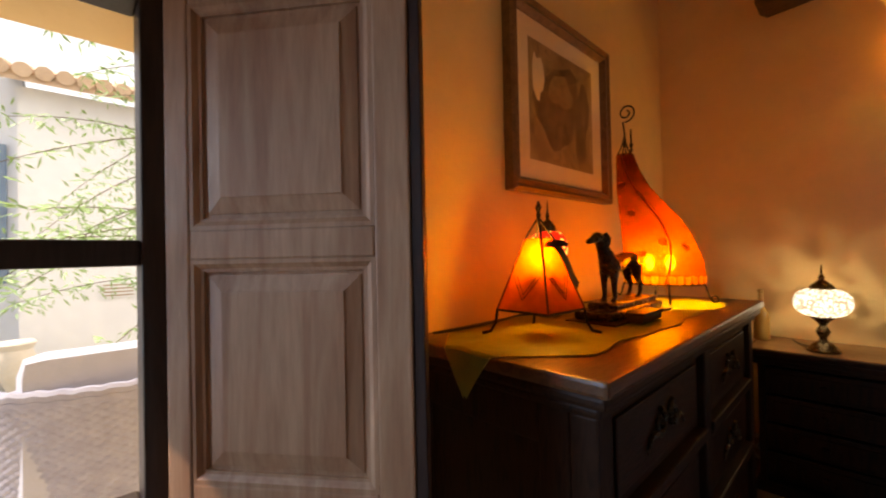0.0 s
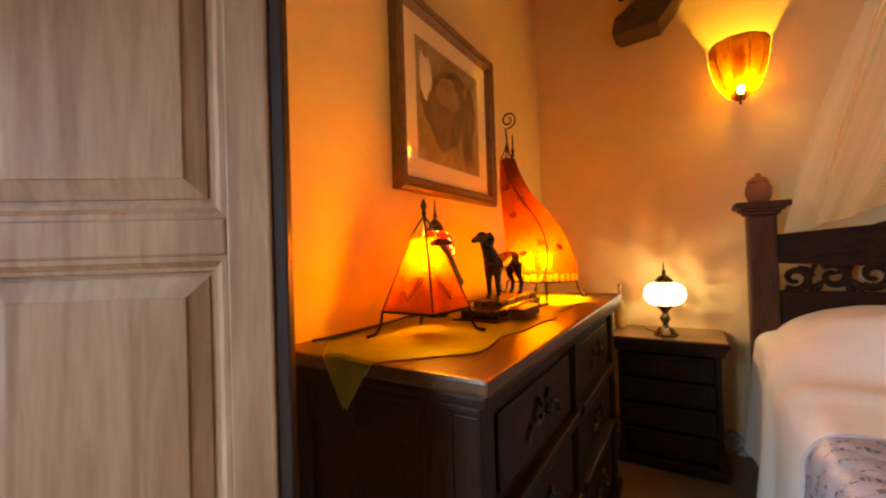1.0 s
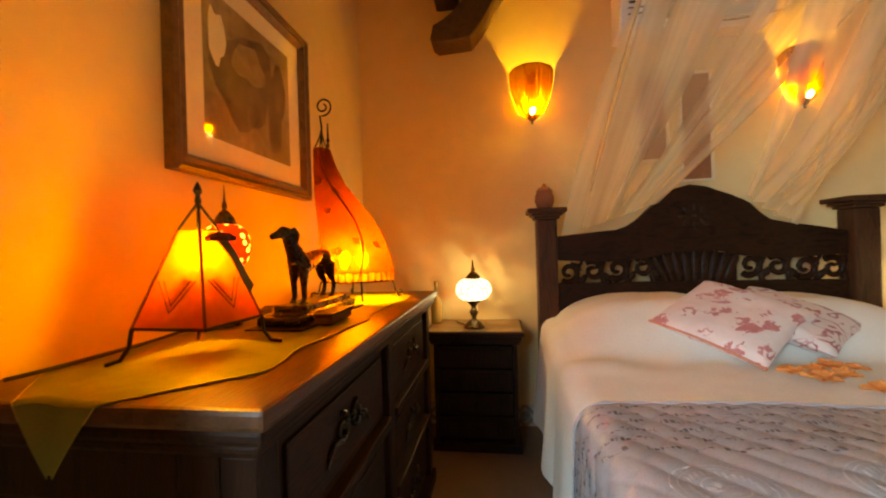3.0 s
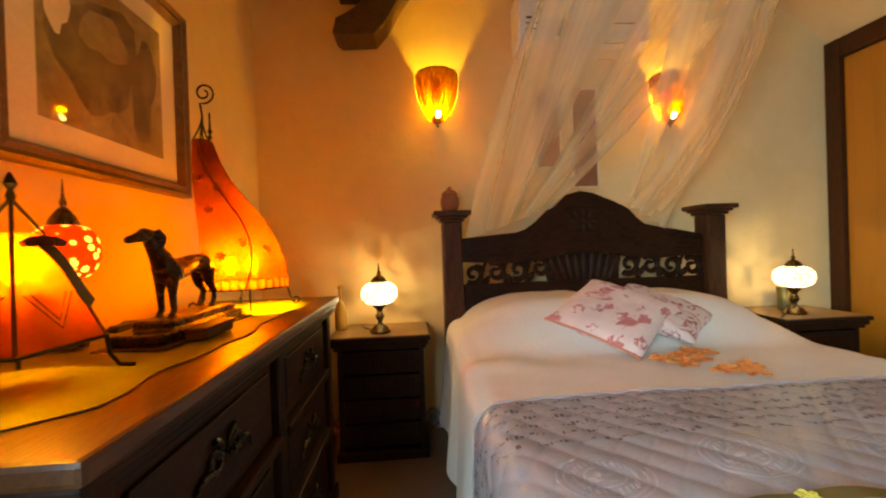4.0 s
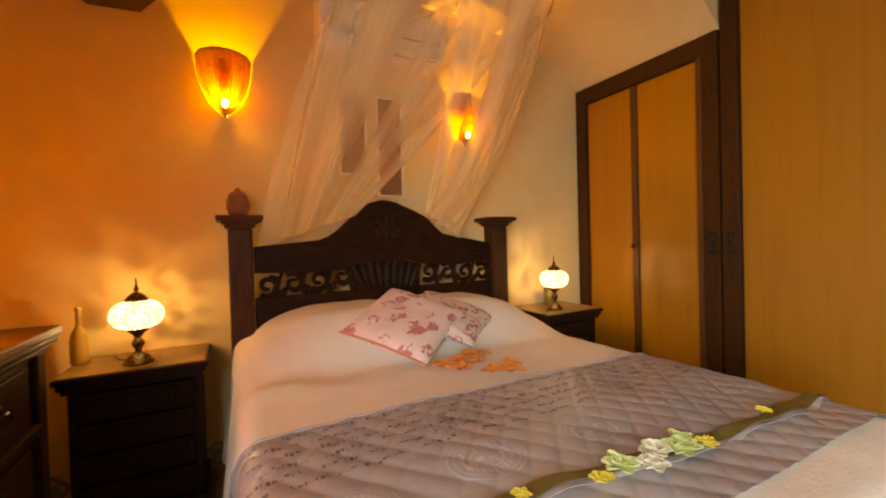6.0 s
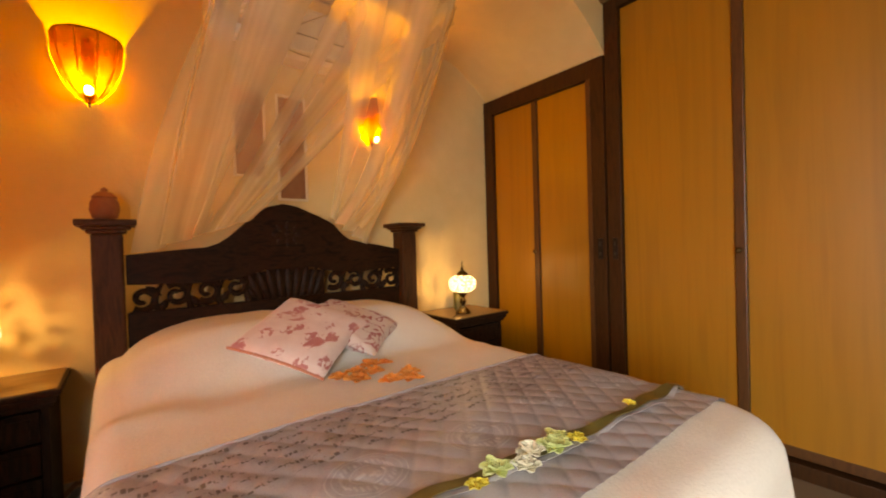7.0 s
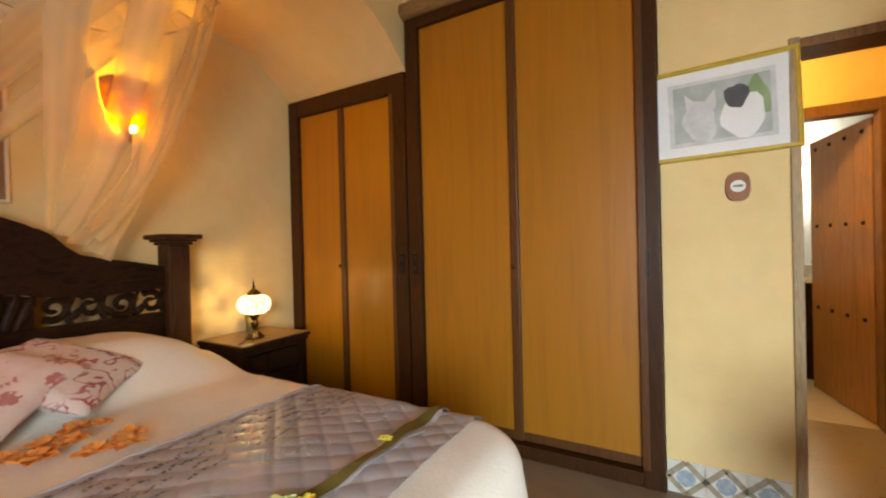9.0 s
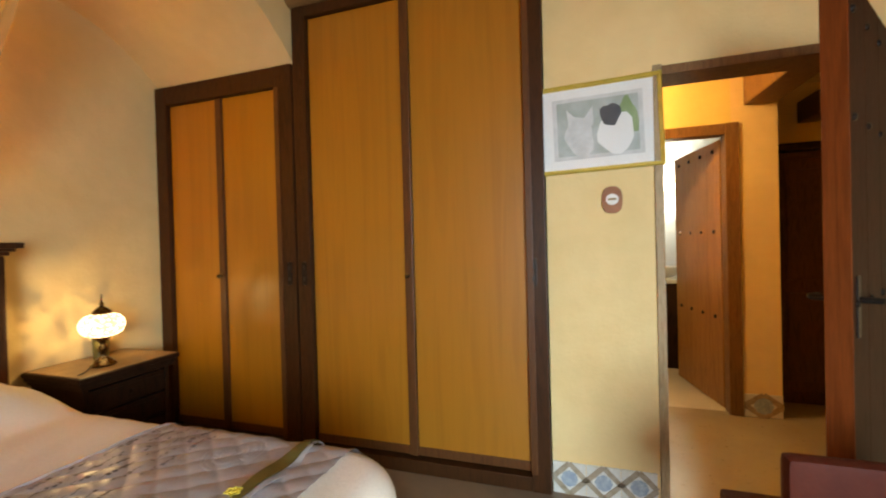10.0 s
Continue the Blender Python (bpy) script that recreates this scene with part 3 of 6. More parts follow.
def panel_leaf(width, z0, z1, stiles, rails, thick):
    """A framed leaf along +x from 0, its thickness along y, with raised fields."""
    out = [("stile", boxes((0, stiles[0], 0, thick, z0, z1), bevel=0.004)), ("stile", boxes((width - stiles[1], width, 0, thick, z0, z1), bevel=0.004))]
    a, b = stiles[0], width - stiles[1]
    for c, d in rails:
        out.append(("rail", boxes((a + 0.0005, b - 0.0005, 0.0015, thick - 0.0015, c, d), bevel=0.004)))
    for (_, c), (d, _) in zip(rails, rails[1:]):
        bm = bmesh.new()
        w = 0.024
        for sgn in (0, 1):
            y_in, y_out, y_deep = (thick * 0.5, thick * 0.94, thick * 0.58) if sgn else (thick * 0.5, thick * 0.06, thick * 0.42)
            loops = []
            for inset, t in ((0.0, 0.0), (0.007, 0.03), (0.015, 0.55), (0.020, 0.6), (0.0205, 1.0), (0.027, 1.0), (0.0275, 0.86), (0.054, 0.34), (0.0545, 0.2), (0.058, 0.18)):
                y = y_out + (y_deep - y_out) * t
                loops.append([bm.verts.new(p) for p in ((a + inset, y, c + inset), (b - inset, y, c + inset), (b - inset, y, d - inset), (a + inset, y, d - inset))])
            for p, q in zip(loops, loops[1:]):
                for k in range(4):
                    bm.faces.new((p[k], p[(k + 1) % 4], q[(k + 1) % 4], q[k]))
            bm.faces.new(loops[-1])
        out.append(("panel", bm))
    return out


h, e = Vector((0.888, 1.752, 0)), Vector((1.168, 1.405, 0))
ang = math.degrees(math.atan2(e.y - h.y, e.x - h.x))
SW = (e - h).length - 0.02
sm = pose(h.x, h.y, 0, 0, 0, ang)
shutter = thing("window_shutter", h, "limed pine window shutter with raised panels, folded open", "shutter", m=sm)
for nm, bm in panel_leaf(SW, 0.70, 1.64, (0.044, 0.058), [(0.70, 0.772), (1.148, 1.198), (1.585, 1.64)], 0.034):
    part(nm, bm, "pine", shutter, local=True)
part("edge_strip", boxes((SW + 0.0005, SW + 0.02, 0.004, 0.034, 0.70, 1.64), bevel=0.003), "window", shutter, "dark sealing strip", local=True)
part("latch_pin", lathe([(0.006, 0), (0.006, 0.012), (0.0015, 0.016)], (SW + 0.014, 0.020, 1.31), 8), "iron", shutter, local=True)

# ---- wardrobes ----


def wardrobe(x0, x1, top, lt, leaves, batten, handles, label, base=0.095):
    w = thing("wardrobe", ((x0 + x1) / 2, SY - 0.3, 0), label, "wardrobe", "fitted wardrobes")
    f0, f1 = SY - 0.03, SY + 0.042
    l0, l1 = min(a for a, b in leaves), max(b for a, b in leaves)
    part("side_frame", boxes((x0, l0, f0, f1, 0, top), bevel=0.006), "frame", w)
    part("side_frame", boxes((l1, x1, f0, f1, 0, top), bevel=0.006), "frame", w)
    part("head_frame", boxes((l0, l1, f0, f1 - 0.002, lt, top), bevel=0.006), "frame", w)
    part("plinth", boxes((l0, l1, f0, f1 - 0.004, 0, base - 0.02), bevel=0.005), "frame", w)
    part("carcass", boxes((x0 + 0.01, x1 - 0.01, SY - 0.62, f0 - 0.03, 0.01, top - 0.01)), "frame", w)
    for k, (a, b) in enumerate(leaves):
        d = part("door", boxes((a + 0.004, b - 0.004, f0 - 0.004, f1 - 0.032, base, lt - 0.004), bevel=0.003), "panel", w)
        part("door_rail", boxes((a + 0.005, b - 0.005, f1 - 0.0315, f1 - 0.024, base + 0.001, base + 0.05), bevel=0.003), "batten", d)
        if k == 0:
            part("door_stile", boxes((a - 0.030, a + 0.003, f1 + 0.0005, f1 + 0.006, base, lt - 0.006), bevel=0.002), "batten", w)
            part("batten", boxes((b - 0.004 - 0.0, b + batten, f0, f1 - 0.012, base, lt - 0.006), bevel=0.006), "batten", w)
            c = (b + batten / 2, f1 - 0.012, 1.115)
            bm = lathe([(0.006, 0), (0.006, 0.014), (0.014, 0.02), (0.016, 0.027), (0.011, 0.034), (0.0, 0.036)], (0, 0, 0), 14)
            bm.transform(Matrix.Translation(c) @ Matrix.Rotation(radians(-90), 4, "X"))
            part("knob", bm, "brass", w, "small brass knob", True)
    for x in handles:
        hb = part("recessed_pull", boxes((x - 0.017, x + 0.017, f1 - 0.001, f1 + 0.004, 1.06, 1.20), bevel=0.004), "iron", w, "dark metal recessed pull")
        part("keyhole", boxes((x - 0.006, x + 0.006, f1 + 0.0045, f1 + 0.006, 1.085, 1.11)), "black", hb)
        part("finger_slot", boxes((x - 0.004, x + 0.004, f1 + 0.0045, f1 + 0.006, 1.15, 1.18)), "black", hb)
    return w


# leaves run from east to west, as they are hung
wardrobe(2.385, 3.515, 2.42, 2.295, [(2.51, 2.957), (3.0, 3.417)], 0.043, (2.43,), "low fitted wardrobe with brown veneered doors and dark frame")
wardrobe(0.89, 2.372, 2.75, 2.685, [(0.985, 1.62), (1.668, 2.28)], 0.048, (0.955, 2.325), "tall fitted wardrobe with brown veneered doors and dark frame")
lg = thing("lintel_log", (1.6, SY, 2.76), "round wooden beam over the tall wardrobe", "beam")
bm = lathe([(0.0, 0), (0.045, 0.004), (0.058, 0.02), (0.060, 0.6), (0.056, 1.2), (0.058, 1.72), (0.045, 1.74), (0, 1.742)], (0, 0, 0), 18, lobes=3, depth=0.04)
bm.transform(Matrix.Translation((2.45, SY + 0.02, 2.815)) @ Matrix.Rotation(radians(-90), 4, "Y"))
part("log", bm, "log", lg, smooth=True)

# ---- corbel on the bed wall ----
cb = thing("corbel", (3.46, 1.07, 2.38), "dark carved wooden corbel under a ceiling beam", "beam")
part("bracket", prism([(1.30, 2.40), (1.27, 2.375), (1.06, 2.385), (0.99, 2.47), (0.90, 2.62), (0.83, 2.72), (0.83, 2.85), (1.16, 2.85), (1.10, 2.70), (1.09, 2.60), (1.16, 2.53), (1.28, 2.48)], "x", 3.33, 3.519, bevel=0.012), "beam", cb)
part("beam_end", boxes((2.40, 3.519, 1.13, 1.28, 2.66, 2.84), bevel=0.012), "beam", cb)

# ---- air conditioner ----
ac = thing("air_conditioner", (3.42, -0.19, 2.33), "white wall-mounted air conditioner behind the netting", "air conditioner")
part("casing", prism([(3.517, 2.33), (3.517, 2.64), (3.36, 2.64), (3.325, 2.60), (3.32, 2.45), (3.345, 2.36), (3.40, 2.33)], "y", -0.60, 0.21, bevel=0.012), "white_plastic", ac)
part("louvre", boxes((3.322, 3.334, -0.52, 0.13, 2.352, 2.405), bevel=0.004, m=None), "white_plastic", ac)
part("slot", boxes((3.3165, 3.320, -0.56, 0.17, 2.446, 2.452)), "black", ac)
part("slot", boxes((3.3150, 3.3225, -0.10, 0.17, 2.412, 2.417)), "black", ac)
part("badge", boxes((3.3150, 3.3205, 0.13, 0.165, 2.475, 2.487)), "black", ac)

# ---- pictures ----


def framed(name, wall, a0, a1, z0, z1, bar, depth, frame_mat, board, art, label, margins, thing_group="", tilt=0.0):
    """A picture on the north (n), south (s) or east (e) wall; art: (name, polygon in 0..1, material)."""
    cx, cz = (a0 + a1) / 2, (z0 + z1) / 2
    w, hgt = (a1 - a0) / 2, (z1 - z0) / 2
    m = {"n": pose(cx, NY - 0.002, cz, 0, tilt, 0), "s": pose(cx, SY + 0.002, cz, 0, -tilt, 180), "e": pose(HX - 0.002, cx, cz, 0, tilt, -90)}[wall]
    t = thing(name, (0, 0, 0), label, "picture", thing_group, m=m)
    prof = [(0, 0), (0, -depth * 0.8), (bar * 0.2, -depth), (bar * 0.45, -depth * 0.75), (bar * 0.7, -depth * 0.85), (bar, -depth * 0.35), (bar, 0)]
    for k in range(4):
        L, S = (w, hgt) if k % 2 == 0 else (hgt, w)
        bm = bmesh.new()
        e0, e1 = [], []
        for i, y in prof:
            e0.append(bm.verts.new((-L + i, y, -S + i)))
            e1.append(bm.verts.new((L - i, y, -S + i)))
        for i in range(len(prof) - 1):
            bm.faces.new((e0[i], e0[i + 1], e1[i + 1], e1[i]))
        bm.faces.new(e0)
        bm.faces.new(e1[::-1])
        bm.transform(Matrix.Rotation(radians(90 * k), 4, "Y"))
        part("frame_bar", bm, frame_mat, t, local=True)
    part("mount", boxes((-w + bar * 0.9, w - bar * 0.9, -depth * 0.28, -0.001, -hgt + bar * 0.9, hgt - bar * 0.9)), board, t, local=True)
    mw, mh = w - bar - margins[0], hgt - bar - margins[1]
    for k, (nm, poly, mt) in enumerate(art):
        y = -depth * 0.28 - 0.0006 * (k + 1)
        part(nm, prism([((u * 2 - 1) * mw, (v * 2 - 1) * mh) for u, v in poly], "y", y, y + 0.0005), mt, t, local=True)
    gl = part("picture_glass", sheet(lambda u, v: Vector(((u * 2 - 1) * (w - bar), -depth * 0.5, (v * 2 - 1) * (hgt - bar))), 1, 1), "glass", t, local=True)
    gl.visible_shadow = False
    return t


def blob(cx, cy, rx, ry, n=18, wob=0.12, seed=0):
    rnd = random.Random(seed)
    ph = [rnd.uniform(0, 6.28) for _ in range(3)]
    out = []
    for k in range(n):
        a = 2 * math.pi * k / n
        r = 1 + wob * (math.sin(2 * a + ph[0]) + 0.6 * math.sin(3 * a + ph[1]) + 0.5 * math.sin(5 * a + ph[2]))
        out.append((min(max(cx + rx * r * math.cos(a), 0), 1), min(max(cy + ry * r * math.sin(a), 0), 1)))
    return out


FULL = [(0, 0), (1, 0), (1, 1), (0, 1)]
framed("framed_print", "n", 1.905, 2.69, 1.372, 2.10, 0.055, 0.045, "bronze_frame", "mat_board",
       [("print", FULL, "sepia"), ("shape", blob(0.42, 0.52, 0.28, 0.42, 20, 0.2, 1), "sepia_dark"), ("shape", blob(0.80, 0.46, 0.13, 0.36, 16, 0.2, 2), "sepia_dark"),
        ("shape", blob(0.46, 0.66, 0.16, 0.17, 16, 0.2, 3), "sepia"), ("shape", blob(0.12, 0.7, 0.07, 0.22, 14, 0.2, 4), "mat_board")],
       "sepia print in a bronzed wooden frame with cream mount", (0.085, 0.075))
framed("framed_drawing", "s", 0.345, 0.925, 1.625, 2.065, 0.022, 0.022, "gilt", "white_board",
       [("print_border", FULL, "grey_print"), ("print", [(0.05, 0.06), (0.95, 0.06), (0.95, 0.94), (0.05, 0.94)], "green_print"), ("shape", blob(0.84, 0.62, 0.10, 0.28, 16, 0.2, 11), "green_wash"), ("shape", blob(0.30, 0.36, 0.17, 0.30, 18, 0.1, 5), "grey_print"), ("shape", blob(0.70, 0.36, 0.22, 0.30, 18, 0.1, 6), "white_board"),
        ("shape", [(0.18, 0.55), (0.16, 0.82), (0.27, 0.66), (0.36, 0.66), (0.46, 0.84), (0.46, 0.52)], "grey_print"), ("shape", blob(0.65, 0.66, 0.10, 0.20, 16, 0.15, 8), "charcoal")],
       "pale pastel drawing in a narrow gilt frame", (0.06, 0.045), tilt=1.5)
framed("icon_picture", "e", -0.345, -0.165, 1.49, 2.14, 0.014, 0.02, "mat_board", "icon", [("print", FULL, "icon")], "tall reddish picture in a pale narrow frame", (0.005, 0.005))
framed("icon_picture", "e", -0.10, 0.08, 1.62, 2.14, 0.014, 0.02, "mat_board", "icon", [("print", FULL, "icon")], "reddish picture in a pale frame behind the netting", (0.005, 0.005))

# ---- plaque on the pier, skirting tiles ----
pl = thing("door_plaque", (0.575, SY, 1.48), "oval terracotta plaque with a white centre", "plaque")
pts = [(0.575 + (0.047 if abs(math.cos(a)) > 0 else 0) * math.copysign(abs(math.cos(a)) ** 0.7, math.cos(a)), 1.48 + 0.066 * math.copysign(abs(math.sin(a)) ** 0.75, math.sin(a))) for a in (2 * math.pi * k / 28 for k in range(28))]
part("backing", prism(pts, "y", SY + 0.001, SY + 0.014, bevel=0.004), "terracotta", pl)
part("medallion", prism([(0.575 + 0.029 * math.cos(a), 1.482 + 0.027 * math.sin(a)) for a in (2 * math.pi * k / 24 for k in range(24))], "y", SY + 0.0145, SY + 0.018), "white_board", pl, "white oval medallion")
part("lettering_bar", boxes((0.556, 0.594, SY + 0.0185, SY + 0.0195, 1.478, 1.488)), "sepia", pl)


def skirting(name, along, a0, a1, plane, sign, z1, label):
    """Glazed skirting of square tiles; along x or y, on the given plane, facing by sign."""
    n = max(1, round((a1 - a0) / z1))
    w = (a1 - a0) / n
    root = thing(name, (a0, plane, 0) if along == "x" else (plane, a0, 0), label, "skirting", kind="structure")
    def slab(p0, p1, poly, depth, mt, nm):
        ax = "y" if along == "x" else "x"
        lo, hi = sorted((plane + sign * p0, plane + sign * p1))
        part(nm, prism(poly, ax, lo, hi), mt, root)
    for k in range(n):
        a, b, c = a0 + k * w + 0.0015, a0 + (k + 1) * w - 0.0015, a0 + (k + 0.5) * w
        slab(0.0005, 0.009, [(a, 0.002), (b, 0.002), (b, z1 - 0.002), (a, z1 - 0.002)], 0, "tile_white", "tile")
        t = 0.16 * w
        zc = z1 / 2
        for (p, q) in (((a, zc), (c, z1 - 0.003)), ((b, zc), (c, z1 - 0.003)), ((a, zc), (c, 0.003)), ((b, zc), (c, 0.003))):
            d = Vector((q[0] - p[0], q[1] - p[1])).normalized()
            nn = Vector((-d.y, d.x)) * t * 0.5
            slab(0.0095, 0.0108, [(p[0] + nn.x, p[1] + nn.y), (p[0] - nn.x, p[1] - nn.y), (q[0] - nn.x, q[1] - nn.y), (q[0] + nn.x, q[1] + nn.y)], 0, "tile_tan", "tile_band")
        slab(0.0095, 0.0112, [(c + 0.26 * w * math.cos(x), zc + 0.26 * w * math.sin(x)) for x in (2 * math.pi * i / 8 for i in range(8))], 0, "tile_blue", "tile_rosette")
    return root


skirting("skirting_south", "x", 0.40, 0.884, SY, 1, 0.162, "glazed skirting tiles with tan lattice and blue rosettes")
skirting("skirting_east", "y", 0.72, NY - 0.002, HX, -1, 0.135, "glazed skirting tiles beside the bed")

# ---- doorway and open door ----
dr = thing("door_frame", (-0.07, SY, 0), "tan wooden frame of the bedroom doorway", "door frame", kind="structure")
# the east jamb is pale, the west jamb and head are brown
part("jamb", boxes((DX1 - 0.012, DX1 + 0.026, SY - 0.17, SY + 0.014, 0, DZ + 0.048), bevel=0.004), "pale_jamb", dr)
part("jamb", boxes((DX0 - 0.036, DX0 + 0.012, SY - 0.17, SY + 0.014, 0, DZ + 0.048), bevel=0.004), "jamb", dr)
part("head", boxes((DX0 + 0.012, DX1 - 0.012, SY - 0.17, SY + 0.013, DZ - 0.002, DZ + 0.040), bevel=0.004), "jamb", dr)
part("strike_plate", boxes((DX1 - 0.0155, DX1 - 0.0122, SY - 0.10, SY - 0.06, 1.24, 1.32), bevel=0.001), "iron", dr)


def stud(m, r=0.013):
    bm = lathe([(r, 0), (r * 0.92, r * 0.35), (r * 0.55, r * 0.7), (0, r * 0.8)], (0, 0, 0), 10)
    bm.transform(m)
    return bm


hm = pose(DX0 - 0.005, SY + 0.02, 0, 0, 0, math.degrees(math.atan2(0.70, 0.535)))
dl = thing("door", (0, 0, 0), "red-brown studded wooden door standing open into the room", "door", m=hm)
LW = 0.86
for k in range(4):
    part("plank", boxes((k * LW / 4 + 0.001, (k + 1) * LW / 4 - 0.001, -0.055, 0, 0.012, 2.03), bevel=0.003), "door_red", dl, local=True)
# light on the edge is put into its colour, brighter than the face
part("edge", boxes((LW + 0.0005, LW + 0.012, -0.058, 0.003, 0.012, 2.03), bevel=0.003), "door_edge", dl, "edge strip in brighter red, painted as lit", local=True)
for z in (0.45, 1.08, 1.62, 1.93):
    for k in range(5):
        for sgn in (-1, 1):
            part("stud", stud(Matrix.Translation((0.05 + k * (LW - 0.1) / 4, 0 if sgn > 0 else -0.055, z)) @ Matrix.Rotation(radians(-90 * sgn), 4, "X")), "iron", dl, local=True)
for y, s in ((0, 1), (-0.055, -1)):
    lv = part("lock_plate", boxes((LW - 0.085, LW - 0.045, min(y, y + s * 0.005), max(y, y + s * 0.005), 0.98, 1.16), bevel=0.002), "iron", dl, local=True)
    part("lever", tube([(LW - 0.065, y, 1.09), (LW - 0.065, y + s * 0.05, 1.09), (LW - 0.09, y + s * 0.056, 1.09), (LW - 0.18, y + s * 0.056, 1.085)], 0.009, n=10), "iron", lv, "black iron lever handle", True, local=True)

# ---- chair beside the door ----
ch = thing("chair", (0.10, -1.1, 0), "red-brown leather-backed wooden chair", "chair")
for x in (-0.13, 0.29):
    part("back_leg", boxes((x, x + 0.035, -0.93, -0.895, 0, 0.70), bevel=0.005), "door_red", ch)
    part("front_leg", boxes((x, x + 0.035, -1.33, -1.295, 0, 0.43), bevel=0.005), "door_red", ch)
part("backrest", boxes((-0.14, 0.335, -0.94, -0.89, 0.52, 0.80), bevel=0.02), "leather_chair", ch, "padded red-brown leather backrest", True)
part("seat", boxes((-0.14, 0.335, -1.34, -0.945, 0.43, 0.48), bevel=0.015), "leather_chair", ch, "padded leather seat", True)

# ---- bed ----
BX0, BX1, BYC, BW, BTOP = 1.23, 3.30, -0.147, 0.822, 0.645


def bed_top(x, y):
    """Height of the bed's top: pillows under the cover raise its head end."""
    t = min(max((x - 2.62) / 0.42, 0), 1)
    t = t * t * (3 - 2 * t)
    side = 1 - min(abs(y - BYC) / BW, 1) ** 6
    dip = 0.025 * math.exp(-((y - BYC) / 0.12) ** 2)
    return BTOP + t * (0.205 * side - dip) + 0.006 * noise.noise((x * 3, y * 3, 0)) + 0.009 * abs(noise.noise((x * 5 + y * 3, y * 2 - x * 1.5, 3.0))) + 0.0016 * noise.noise((x * 16, y * 14, 5)) + 0.030 * max(noise.noise((x * 2.2 + y * 3.5, y * 1.2 - x * 4.0, 8.0)), 0) * min(max((y - 0.05) * 2.5, 0), 1) * min(max((x - 2.2) * 3, 0), 1) + 0.018 * (1 - (min(abs(y - BYC) / BW, 1)) ** 4) * 0.5


def drape(a, b, lift=0.0):
    """A point of the cover: a along the bed (beyond BX0 it hangs), b across it."""
    da, db = max(BX0 + 0.22 - a, 0), max(abs(b) - BW + 0.18, 0)
    sg = 1 if b >= 0 else -1
    reach = math.hypot(da, db)
    ux, uy = (-da / reach, sg * db / reach) if reach else (0.0, 0.0)
    d, flat = max(reach - 0.12, 0), min(reach, 0.12)
    x, y = max(a, BX0 + 0.22) + ux * flat, BYC + max(min(b, BW - 0.18), -BW + 0.18) + uy * flat
    if d == 0:
        return Vector((x, y, bed_top(x, y) + lift))
    corner = abs(2 * ux * uy)
    R = 0.085 if da == 0 else 0.095
    ang = min(d / R, math.pi / 2)
    out, drop = R * math.sin(ang), R * (1 - math.cos(ang))
    rest = max(d - R * math.pi / 2, 0)
    run = a * 9 + b * 1.0 if da == 0 else (b * 9 if db == 0 else math.atan2(db, da) * 5)
    fold = math.sin(run * 1.7 + 0.6 * math.sin(run * 0.7)) * 0.6 + math.sin(run * 3.1 + 1.3) * 0.25
    out += rest * (0.07 + 0.07 * fold + 0.13 * corner)
    top = bed_top(x, y)
    z = max(top - drop - rest * 0.985, 0.015 + lift)
    n = Vector((ux * math.sin(ang), uy * math.sin(ang), math.cos(ang)))
    return Vector((x + ux * out, y + uy * out, z)) + n * lift


bed = thing("bed", (2.3, BYC, 0), "carved dark wooden double bed with arched headboard", "bed")
part("mattress", boxes((BX0 + 0.06, 3.30, BYC - BW + 0.05, BYC + BW - 0.05, 0.30, 0.60), bevel=0.03), "cover", bed)
part("bed_base", boxes((BX0 + 0.08, 3.305, BYC - BW + 0.07, BYC + BW - 0.07, 0.12, 0.295), bevel=0.01), "bed_wood", bed)
for x in (1.45, 3.1):
    for y in (BYC - 0.62, BYC + 0.62):
        part("leg", boxes((x, x + 0.07, y - 0.035, y + 0.035, 0, 0.119), bevel=0.006), "bed_wood", bed)
PY = ((0.59, 0.705), (-1.03, -0.91))
for y0, y1 in PY:
    p = part("post", boxes((3.30, 3.42, y0, y1, 0, 1.285), bevel=0.012), "post_wood", bed)
    c = (y0 + y1) / 2
    bm = bmesh.new()
    for w, z0, z1 in ((0.072, 1.2855, 1.303), (0.088, 1.3035, 1.318), (0.108, 1.3185, 1.346)):
        box(bm, 3.36 - w, 3.36 + w, c - w, c + w, z0, z1, 0.006)
    part("cap", bm, "post_wood", p)
prof = [(0.585, 1.185), (0.47, 1.195), (0.36, 1.205), (0.25, 1.213), (0.19, 1.225), (0.135, 1.262), (0.075, 1.33), (0.02, 1.385), (-0.05, 1.43), (-0.135, 1.452),
        (-0.22, 1.437), (-0.29, 1.405), (-0.345, 1.375), (-0.40, 1.36), (-0.44, 1.335), (-0.48, 1.275), (-0.53, 1.235), (-0.62, 1.222), (-0.75, 1.2), (-0.905, 1.17)]
low = [(-0.905, 1.045), (-0.62, 1.03), (-0.45, 1.04), (-0.30, 1.075), (-0.16, 1.09), (-0.02, 1.075), (0.13, 1.04), (0.30, 1.03), (0.585, 1.045)]
part("crest_panel", prism(prof + low, "x", 3.335, 3.385, bevel=0.008), "bed_wood", bed)
part("lower_rail", boxes((3.34, 3.38, -0.905, 0.585, 0.70, 0.912), bevel=0.008), "bed_wood", bed)
